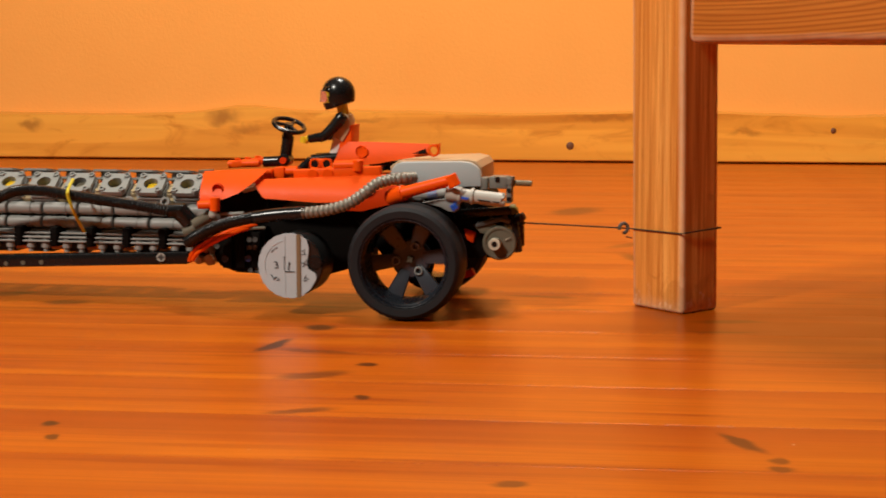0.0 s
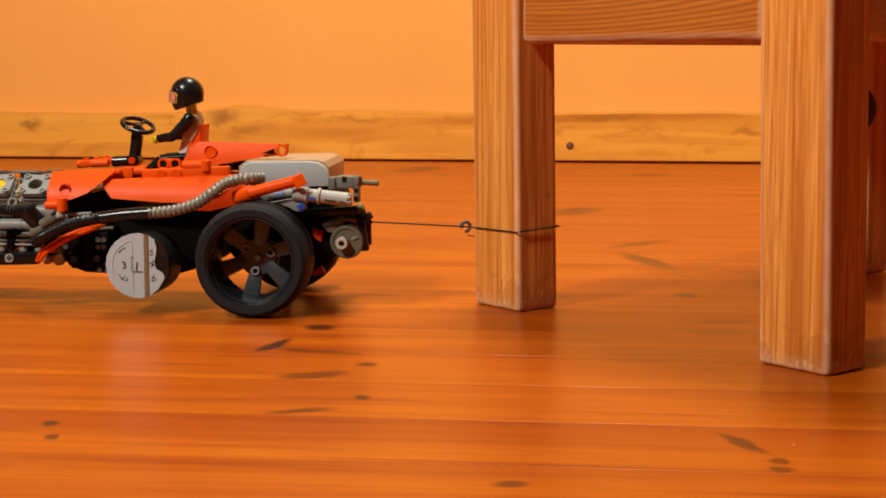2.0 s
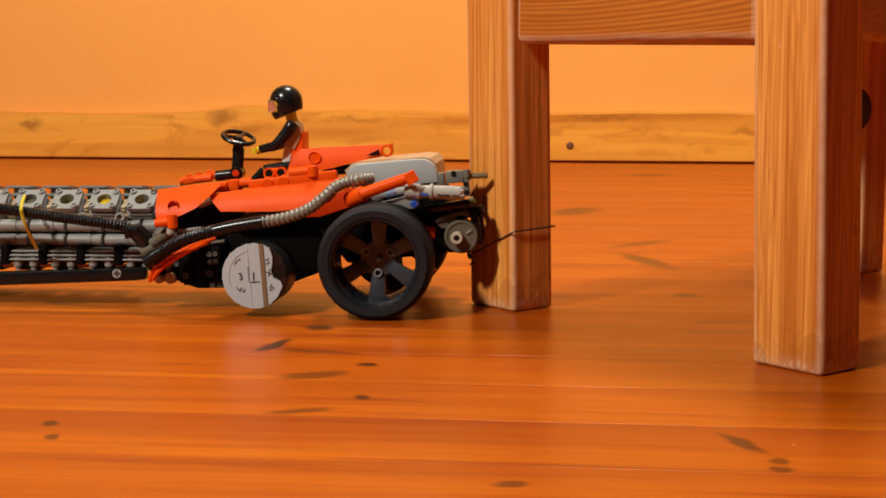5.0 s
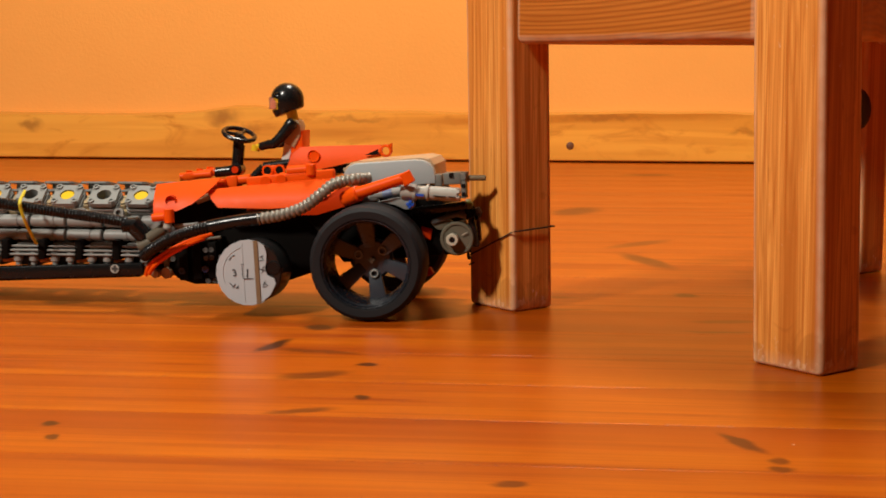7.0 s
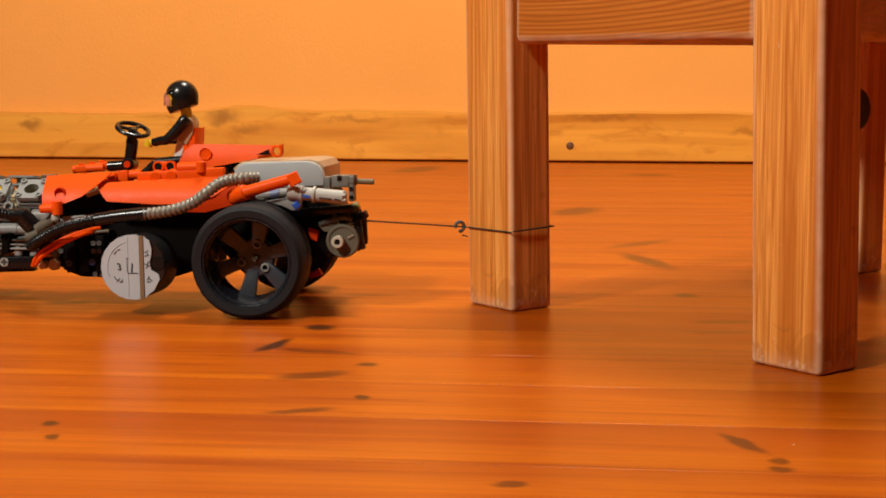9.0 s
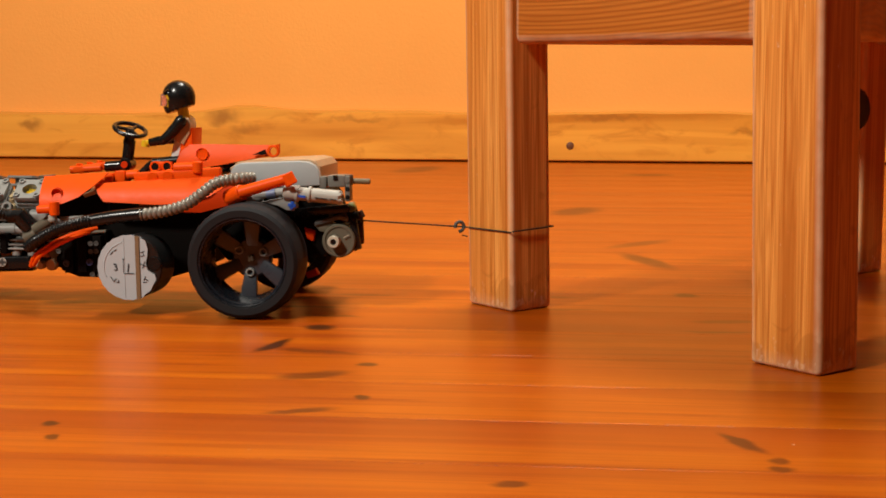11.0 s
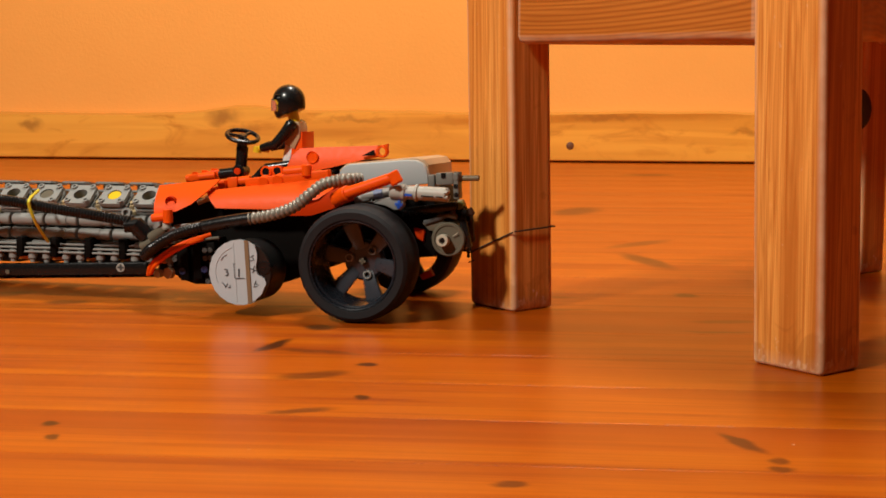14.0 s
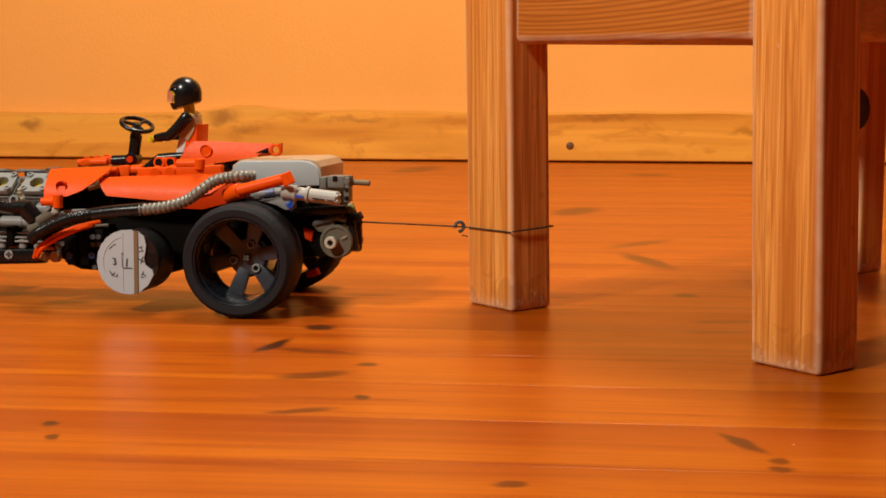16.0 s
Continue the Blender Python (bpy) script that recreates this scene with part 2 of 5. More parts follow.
def box(bm, lo, hi, bevel=0.0, m=None, seg=2):
    """A bevelled block between two corners, turned by m."""
    lo, hi = Vector(map(min, lo, hi)), Vector(map(max, lo, hi))
    made = bmesh.ops.create_cube(bm, size=1.0)["verts"]
    for v in made:
        v.co = Vector([(lo[i] + hi[i]) / 2 + v.co[i] * (hi[i] - lo[i]) for i in range(3)])
    if bevel:
        edges = list({e for v in made for e in v.link_edges})
        got = bmesh.ops.bevel(bm, geom=edges, offset=bevel, segments=seg, affect="EDGES", profile=0.5)
        made = list({v for f in got["faces"] for v in f.verts} | {v for v in made if v.is_valid})
    if m:
        bmesh.ops.transform(bm, matrix=m, verts=made)
    return made


def ring_verts(bm, centre, u, v, r, n, phase=0.0):
    return [bm.verts.new(centre + (u * math.cos(a) + v * math.sin(a)) * r) for a in (phase + 2 * math.pi * i / n for i in range(n))]


def frame_of(d):
    d = d.normalized()
    u = d.cross(Vector((0, 0, 1)) if abs(d.z) < 0.9 else Vector((0, 1, 0))).normalized()
    return u, d.cross(u).normalized()


def lathe(bm, base, axis, profile, n=24, closed=False):
    """Turns a profile of (along, radius) round an axis; the ends are capped unless it is a closed loop."""
    base, axis = Vector(base), Vector(axis).normalized()
    u, v = frame_of(axis)
    rings = [ring_verts(bm, base + axis * a, u, v, max(r, 1e-5), n) for a, r in profile]
    pairs = list(zip(rings, rings[1:])) + ([(rings[-1], rings[0])] if closed else [])
    for p, q in pairs:
        for i in range(n):
            bm.faces.new((p[i], p[(i + 1) % n], q[(i + 1) % n], q[i]))
    if not closed:
        bm.faces.new(rings[0][::-1])
        bm.faces.new(rings[-1])
    return rings


def rod(bm, a, b, r, n=12, r2=None, bevel=0.0):
    a, b = Vector(a), Vector(b)
    d = (b - a).length
    r2 = r if r2 is None else r2
    prof = [(0, r), (d, r2)] if not bevel else [(0, r - bevel), (bevel, r), (d - bevel, r2), (d, r2 - bevel)]
    lathe(bm, a, b - a, prof, n)


def spline(points, step=0.25):
    """A smooth line through points."""
    p = [Vector(q) for q in points]
    p = [2 * p[0] - p[1]] + p + [2 * p[-1] - p[-2]]
    out = []
    for i in range(1, len(p) - 2):
        for k in range(int(round(1 / step))):
            t = k * step
            a, b, c, d = p[i - 1:i + 3]
            out.append(0.5 * ((2 * b) + (c - a) * t + (2 * a - 5 * b + 4 * c - d) * t * t + (3 * b - a - 3 * c + d) * t ** 3))
    return out + [p[-2]]


def tube(bm, line, radius, n=10):
    """A tube along a line; radius may be a function of the index."""
    u = None
    rings = []
    for i, p in enumerate(line):
        d = (line[min(i + 1, len(line) - 1)] - line[max(i - 1, 0)]).normalized()
        if u is None:
            u, _ = frame_of(d)
        u = (u - d * u.dot(d)).normalized()
        r = radius(i) if callable(radius) else radius
        rings.append(ring_verts(bm, p, u, d.cross(u), r, n))
    for a, b in zip(rings, rings[1:]):
        for i in range(n):
            bm.faces.new((a[i], a[(i + 1) % n], b[(i + 1) % n], b[i]))
    bm.faces.new(rings[0][::-1])
    bm.faces.new(rings[-1])


def resample(line, step):
    out, left = [line[0]], step
    for a, b in zip(line, line[1:]):
        d = (b - a).length
        while d >= left:
            a = a + (b - a) * (left / d)
            d -= left
            left = step
            out.append(a)
        left -= d
    return out


def hose(bm, points, r, pitch, depth=0.18, n=10):
    """A ribbed hose: its radius swells and shrinks along the line."""
    line = resample(spline(points, 0.1), pitch / 6)
    tube(bm, line, lambda i: r * (1 - depth * (0.0, 0.1, 0.55, 1.0, 0.55, 0.1)[i % 6]), n)


def slab(bm, outline, y0, y1, bevel=0.0, m=None):
    """A plate from an outline in x and z, between two depths y."""
    front = [bm.verts.new((x, y0, z)) for x, z in outline]
    back = [bm.verts.new((x, y1, z)) for x, z in outline]
    k = len(outline)
    faces = [bm.faces.new(front), bm.faces.new(back[::-1])]
    for i in range(k):
        faces.append(bm.faces.new((front[i], back[i], back[(i + 1) % k], front[(i + 1) % k])))
    bmesh.ops.recalc_face_normals(bm, faces=faces)
    made = front + back
    if bevel:
        got = bmesh.ops.bevel(bm, geom=list({e for f in faces[:2] for e in f.edges}), offset=bevel, segments=2, affect="EDGES", profile=0.5)
        made = list({v for f in got["faces"] for v in f.verts} | {v for v in made if v.is_valid})
    if m:
        bmesh.ops.transform(bm, matrix=m, verts=made)
    return made


# ---- room ----
WALL_Y = 2.593


def structure(name, lo, hi, mat):
    bm = bmesh.new()
    box(bm, lo, hi)
    return tagged(part(name, bm, mat, smooth=False), kind="structure")


tagged(structure("wall_north", (-3.0, WALL_Y, -0.02), (3.4, WALL_Y + 0.12, 2.5), WALL), "peach orange painted plaster wall above the skirting board", "wall")
tagged(structure("wall_south", (-3.0, -3.12, -0.02), (3.4, -3.0, 2.5), DARK_WALL), "plain unseen wall, darkened to cut bounced light", "wall")
tagged(structure("wall_west", (-3.12, -3.0, -0.02), (-3.0, WALL_Y, 2.5), DARK_WALL), "plain unseen wall, darkened to cut bounced light", "wall")
tagged(structure("wall_east", (3.4, -3.0, -0.02), (3.52, WALL_Y, 2.5), DARK_WALL), "plain unseen wall, darkened to cut bounced light", "wall")
tagged(structure("ceiling", (-3.12, -3.12, 2.5), (3.52, WALL_Y + 0.12, 2.6), CEILING), "plain unseen ceiling, darkened to cut bounced light", "ceiling")


def skirting():
    """A pine board with an uneven, waney top edge."""
    bm = bmesh.new()
    xs = [-3.0 + 0.03 * i for i in range(214)]
    rows = []
    for x in xs:
        bump = 0.012 * math.exp(-((x + 0.62) / 0.07) ** 2) + 0.006 * noise.noise((x * 3, 0.3, 0)) + 0.003 * noise.noise((x * 11, 4, 0))
        h = 0.084 + 0.004 * min(1, max(0, (x + 0.7) * 3)) + bump
        rows.append([bm.verts.new((x, WALL_Y - dy, z)) for dy, z in ((0.0, 0.003), (0.019, 0.003), (0.021, 0.005), (0.021, h - 0.004), (0.018, h), (0.0, h))])
    for a, b in zip(rows, rows[1:]):
        for i in range(5):
            bm.faces.new((a[i], b[i], b[i + 1], a[i + 1])).material_index = int(i > 2)
    bm.faces.new(rows[0])
    bm.faces.new(rows[-1][::-1])
    bmesh.ops.recalc_face_normals(bm, faces=bm.faces)
    board = tagged(part("baseboard", bm, [SKIRT, BARK]), "honey pine skirting board with uneven top edge", "skirting board", kind="structure")
    for x, z, r in ((-0.0385, 0.0295, 0.0070), (0.41, 0.058, 0.005)):
        k = bmesh.new()
        lathe(k, (x, WALL_Y - 0.0195, z), (0, -1, 0), [(0, r), (0.0022, r * 0.95), (0.003, r * 0.5)], 14)
        part("knot", k, KNOT, board, "dark brown knot")
    return board


skirting()


# ---- chair ----
CHAIR_TURN = -46.5


def chair():
    """A low pine chair; its own x runs from one front leg to the next, y into its depth."""
    thing = tagged(new("chair"), "low pine chair with square worn legs and honey varnish", "chair")
    w, d, sx, sy = 0.0505, 0.0386, 0.2735, 0.353
    for x, y, lw, ld, lean in ((0, 0, w, d, 0.013), (sx, 0, 0.0515, 0.0375, 0.017), (0.038, sy, 0.0475, 0.034, 0.0), (sx - 0.038, sy, 0.0475, 0.034, 0.0)):
        bm = bmesh.new()
        box(bm, (-lw, 0, 0.0), (0, ld, 0.34), 0.0032, seg=3)
        for co, no in [((0, 0, 0.012 + 0.03 * i), (0, 0, 1)) for i in range(11)] + [((-0.0052, 0, 0), (1, 0, 0)), ((0.0052 - lw, 0, 0), (1, 0, 0)), ((0, 0.0052, 0), (0, 1, 0)), ((0, ld - 0.0052, 0), (0, 1, 0))]:
            bmesh.ops.bisect_plane(bm, geom=bm.verts[:] + bm.edges[:] + bm.faces[:], plane_co=co, plane_no=no)
        # slight splay of the hand-made legs and a worn, uneven foot
        for v in bm.verts:
            v.co.x -= lean * v.co.z
            v.co.y -= lean * v.co.z
        leg = part("leg", bm, CHAIR, thing)
        leg.location = (x, y, 0)
    inset = 0.038
    for lo, hi in (((-0.0015, 0.0005, 0.1928), (sx - 0.0515 - 0.002, 0.026, 0.262)), ((inset + 0.001, sy + 0.006, 0.1928), (sx - w - inset - 0.001, sy + 0.03, 0.262))):
        bm = bmesh.new()
        box(bm, lo, hi, 0.006, seg=3)
        for z in (lo[2] + 0.0065, hi[2] - 0.0065):
            bmesh.ops.bisect_plane(bm, geom=bm.verts[:] + bm.edges[:] + bm.faces[:], plane_co=(0, 0, z), plane_no=(0, 0, 1))
        for x in (lo[0] + 0.0065, hi[0] - 0.0065):
            bmesh.ops.bisect_plane(bm, geom=bm.verts[:] + bm.edges[:] + bm.faces[:], plane_co=(x, 0, 0), plane_no=(1, 0, 0))
        for i in range(1, 12):
            bmesh.ops.bisect_plane(bm, geom=bm.verts[:] + bm.edges[:] + bm.faces[:], plane_co=(lo[0] + (hi[0] - lo[0]) * i / 12, 0, 0), plane_no=(1, 0, 0))
        for v in bm.verts:
            v.co.z += 0.0012 * noise.noise((v.co.x * 30, lo[1], 2.0)) * (v.co.z < 0.21)
        part("rail", bm, CHAIR_RAIL, thing)
    for x, s in ((-0.038, 1), (sx - 0.036, -1)):
        bm = bmesh.new()
        got = box(bm, (x, d + 0.001, 0.1928), (x + 0.024, sy - 0.001, 0.262), 0.006, seg=3)
        for v in got:
            v.co.x += s * inset * (v.co.y - d) / (sy - d)
        part("side_rail", bm, CHAIR_RAIL, thing)
    bm = bmesh.new()
    lathe(bm, (0.038 - 0.0155, sy + 0.001, 0.14), (0, -1, 0), [(0, 0.021), (0.0018, 0.0205), (0.0026, 0.018), (0.0018, 0.012), (0.0016, 0.002)], 28)
    part("knot", bm, KNOT_DARK, thing, "dark round knot in the rear leg")
    bm = bmesh.new()
    box(bm, (-w - 0.012, -0.012, 0.341), (sx + 0.012, sy + d + 0.012, 0.363), 0.006, seg=3)
    part("seat", bm, CHAIR_RAIL, thing)
    return thing


the_chair = chair()


# ---- toy car ----
RED = material("red_plastic", (0.80, 0.079, 0.002), 0.4, spec=0.10)
# darker red that paints the shade inside the nose recess
RED_SHADE = material("recess_shade_red", (0.39, 0.025, 0.0016), 0.5, spec=0.06)
# darker copy of the red: low and inner parts carry their shade as colour
RED_DARK = material("shaded_red_plastic", (0.5148, 0.0351, 0.0016), 0.5, spec=0.06)
GREY = material("light_grey_plastic", (0.2418, 0.2418, 0.2262), 0.42, spec=0.3)
OLD_GREY = material("yellowed_grey_plastic", (0.117, 0.0998, 0.0686), 0.45, spec=0.25)
DARK = material("dark_grey_plastic", (0.078, 0.078, 0.0741), 0.42, spec=0.3)
BLACK = material("black_plastic", (0.006, 0.006, 0.006), 0.24, spec=0.32)
MATT = material("dull_black_plastic", (0.005, 0.004, 0.0035), 0.55, spec=0.03)
BAND = material("yellow_rubber", (0.5616, 0.468, 0.0156), 0.5)
RUBBER = material("tyre_rubber", (0.0125, 0.0125, 0.014), 0.6, spec=0.18)
RIM = material("dark_rim_plastic", (0.010, 0.012, 0.017), 0.25, spec=0.4)
SPOKE = material("spoke_plastic", (0.030, 0.034, 0.043), 0.3, spec=0.5)
YELLOW = material("yellow_plastic", (0.6708, 0.429, 0.0117), 0.35)
BLUE = material("blue_plastic", (0.0156, 0.078, 0.429), 0.32)
LIGHT_GREY = material("pale_grey_plastic", (0.3666, 0.3978, 0.3978), 0.4, spec=0.25)
WHITE = material("white_plastic", (0.39, 0.3744, 0.3276), 0.4, spec=0.3)
CREAM = material("cream_plastic", (0.4836, 0.429, 0.3276), 0.4)
TAN = material("tan_plastic", (0.42, 0.275, 0.155), 0.45, spec=0.3)
STEEL = material("spring_steel", (0.2106, 0.195, 0.1599), 0.42, metal=0.3)
BLOCK_GREY = material("mid_grey_plastic", (0.156, 0.1482, 0.1287), 0.4, spec=0.3)
KHAKI = material("khaki_plastic", (0.16, 0.115, 0.06), 0.45, spec=0.3)
MOSS = material("olive_plastic", (0.10, 0.10, 0.022), 0.45, spec=0.3)
NAVY = material("navy_plastic", (0.010, 0.020, 0.075), 0.4)
PALE_BLUE = material("pale_blue_plastic", (0.117, 0.1482, 0.2496), 0.4, spec=0.3)
GLOSS = material("glossy_black_plastic", (0.006, 0.006, 0.006), 0.3, spec=0.6)
BEIGE = material("aged_beige_plastic", (0.3432, 0.2574, 0.1404), 0.4, spec=0.3)
BROWN = material("brown_plastic", (0.0468, 0.0187, 0.0101), 0.5, spec=0.2)
PAPER = material("white_paper", (0.4368, 0.4758, 0.4992), 0.85, spec=0.1)
TAPE = material("brown_tape", (0.1872, 0.117, 0.0585), 0.5)
INK = material("pencil_marks", (0.039, 0.039, 0.0429), 0.8)
ORANGE = material("floor_glimpse_orange", (0.663, 0.195, 0.0234), 0.5)


def worn(m, amount=0.35, scale=60.0):
    """Finger marks and dust: uneven gloss and a faint change of tone."""
    n = Nodes(m)
    base = tuple(n.bsdf.inputs["Base Color"].default_value)
    rough = n.bsdf.inputs["Roughness"].default_value
    a = n.noise(n.coords((1, 1, 1)), scale, 4.0, 0.6)
    dull = tuple(0.75 * c + 0.006 for c in base[:3]) + (1,)
    n.put(n.bsdf.inputs["Base Color"], n.mix(n.maths("MULTIPLY", a, amount), base, dull))
    b = n.noise(n.coords((1, 1, 1)), scale * 5, 3.0)
    n.put(n.bsdf.inputs["Roughness"], n.maths("ADD", rough - 0.09, n.maths("MULTIPLY", b, 0.2)))


for m in (RED, RED_DARK, GREY, LIGHT_GREY, BEIGE, BROWN, OLD_GREY, DARK, BLACK, RIM, SPOKE, WHITE, CREAM, TAN, PAPER):
    worn(m)
worn(RUBBER, 0.7, 45.0)

car = tagged(new("toy_car"), "red and grey toy brick hot rod with long engine", "toy car")
WHEEL_R = 0.0408


def wheel(side):
    """A deep dished wheel; its own y points to the outside for side -1 towards -y."""
    s = side
    bm = bmesh.new()
    # barrel of the rim with its lip, open to the outside
    lathe(bm, (0, 0, 0), (0, s, 0), [(0.0160, 0.0318), (0.0172, 0.0312), (0.0169, 0.0304), (0.0140, 0.0300), (0.0130, 0.0288), (0.0, 0.0276), (-0.010, 0.0270), (-0.0165, 0.0284), (-0.0165, 0.0308), (0.0, 0.0308)], 40, closed=True)
    hub = part("wheel", bm, RIM, car, "dark six-spoked wheel")
    bm = bmesh.new()
    prof = [(0.0162, 0.0312), (0.0176, 0.0323), (0.0180, 0.0370), (0.0160, 0.0395), (0.0120, 0.0406), (0.0, 0.0408),
            (-0.0120, 0.0406), (-0.0160, 0.0395), (-0.0178, 0.0365), (-0.0162, 0.0304)]
    rings = lathe(bm, (0, 0, 0), (0, s, 0), prof, 144, closed=True)
    # fine tread grooves on the shoulder
    for k in (3, 4):
        for i, v in enumerate(rings[k]):
            if i % 4 < 2:
                v.co *= 1 - 0.006 * (0.6 if k == 3 else 1)
                v.co.y /= 1 - 0.006 * (0.6 if k == 3 else 1)
    tyre = part("tyre", bm, RUBBER, hub, "black rubber tyre with fine tread")
    bm = bmesh.new()
    for i in range(6):
        m = Matrix.Rotation(radians(60 * i), 4, "Y")
        got = slab(bm, [(0.008, -0.0042), (0.0278, -0.0062), (0.0278, 0.0062), (0.008, 0.0042)], s * -0.010, s * -0.0145, 0.0008)
        for v in got:
            v.co.y += s * max(0.0, (v.co.x - 0.012)) * 0.3
        bmesh.ops.transform(bm, matrix=m, verts=got)
    lathe(bm, (0, 0, 0), (0, s, 0), [(-0.016, 0.0145), (-0.0116, 0.0145), (-0.0101, 0.0128), (-0.0101, 0.005)], 30)
    part("spokes", bm, SPOKE, hub, "worn grey spokes")
    for i in range(3):
        a = radians(120 * i)
        bm = bmesh.new()
        c = Vector((0.0102 * math.cos(a), s * -0.011, -0.0102 * math.sin(a)))
        lathe(bm, c, (0, s, 0), [(0.0, 0.0032), (0.0034, 0.0032), (0.0038, 0.0028), (0.0038, 0.0021), (0.0012, 0.0020), (0.0, 0.0020)], 16, closed=True)
        part("pin_hole", bm, GREY, hub, "light grey pin collar")
    bm = bmesh.new()
    for r in (0, 90):
        box(bm, (-0.0024, -0.001, -0.0009), (0.0024, 0.001, 0.0009), 0.0002, Matrix.Translation((0, s * -0.0074, 0)) @ Matrix.Rotation(radians(r), 4, "Y"))
    lathe(bm, (0, 0, 0), (0, s, 0), [(-0.03, 0.0023), (-0.0087, 0.0023)], 10)
    part("axle", bm, OLD_GREY, hub, "grey cross axle end")
    hub.location = (0, s * 0.0652, 0)
    return hub


near_wheel = wheel(-1)
far_wheel = wheel(1)


def mount(name, mat, fn, label="", parent=car):
    bm = bmesh.new()
    fn(bm)
    return part(name, bm, mat, parent, label)


# chassis beams and the dark inner works
def beam(bm, a, b, w, h, bevel=0.0012):
    """A straight studless beam from a to b, w deep (y) and h high."""
    a, b = Vector(a), Vector(b)
    d = b - a
    ang = math.atan2(d.z, d.x)
    turn = math.atan2(d.y, math.hypot(d.x, d.z))
    m = Matrix.Translation((a + b) / 2) @ Matrix.Rotation(turn, 4, "Z") @ Matrix.Rotation(-ang, 4, "Y")
    box(bm, (-d.length / 2, -w / 2, -h / 2), (d.length / 2, w / 2, h / 2), bevel, m)


def hole_plate(bm, half, r, z0, z1, m, n=24):
    """A square plate with a round hole through it."""
    rows = []
    for z in (z0, z1):
        inner, outer = [], []
        for i in range(n):
            a = 2 * math.pi * (i + 0.5) / n
            c, s = math.cos(a), math.sin(a)
            k = half / max(abs(c), abs(s))
            inner.append(bm.verts.new(m @ Vector((r * c, r * s, z))))
            outer.append(bm.verts.new(m @ Vector((k * c, k * s, z))))
        rows.append((inner, outer))
    (i0, o0), (i1, o1) = rows
    made = []
    for i in range(n):
        j = (i + 1) % n
        made += [bm.faces.new((o1[i], o1[j], i1[j], i1[i])), bm.faces.new((i0[i], i0[j], o0[j], o0[i])),
                 bm.faces.new((i1[i], i1[j], i0[j], i0[i])), bm.faces.new((o0[i], o0[j], o1[j], o1[i]))]
    bmesh.ops.recalc_face_normals(bm, faces=made)


# ---- engine: four banks of cylinders round one crankcase, a part of its own on the flexing frame ----
PITCH = 0.0287
FIRST = -0.1772
CRANK_Z = 0.0196
PIVOT = Vector((-0.118, 0, CRANK_Z))
engine = mount("engine", DARK, lambda b: box(b, (-0.42, -0.013, CRANK_Z - 0.012), (-0.140, 0.013, CRANK_Z + 0.012), 0.003), "long grey toy engine with open cylinders")
pistons = []


def bank_frame(k, e):
    """The frame of a cylinder: z outward along its axis, x along the engine."""
    a = radians(e)
    out = Vector((0, -math.cos(a), math.sin(a)))
    m = Matrix((Vector((1, 0, 0)), out.cross(Vector((1, 0, 0))), out)).transposed().to_4x4()
    return Matrix.Translation((FIRST - PITCH * k, 0, CRANK_Z)) @ m


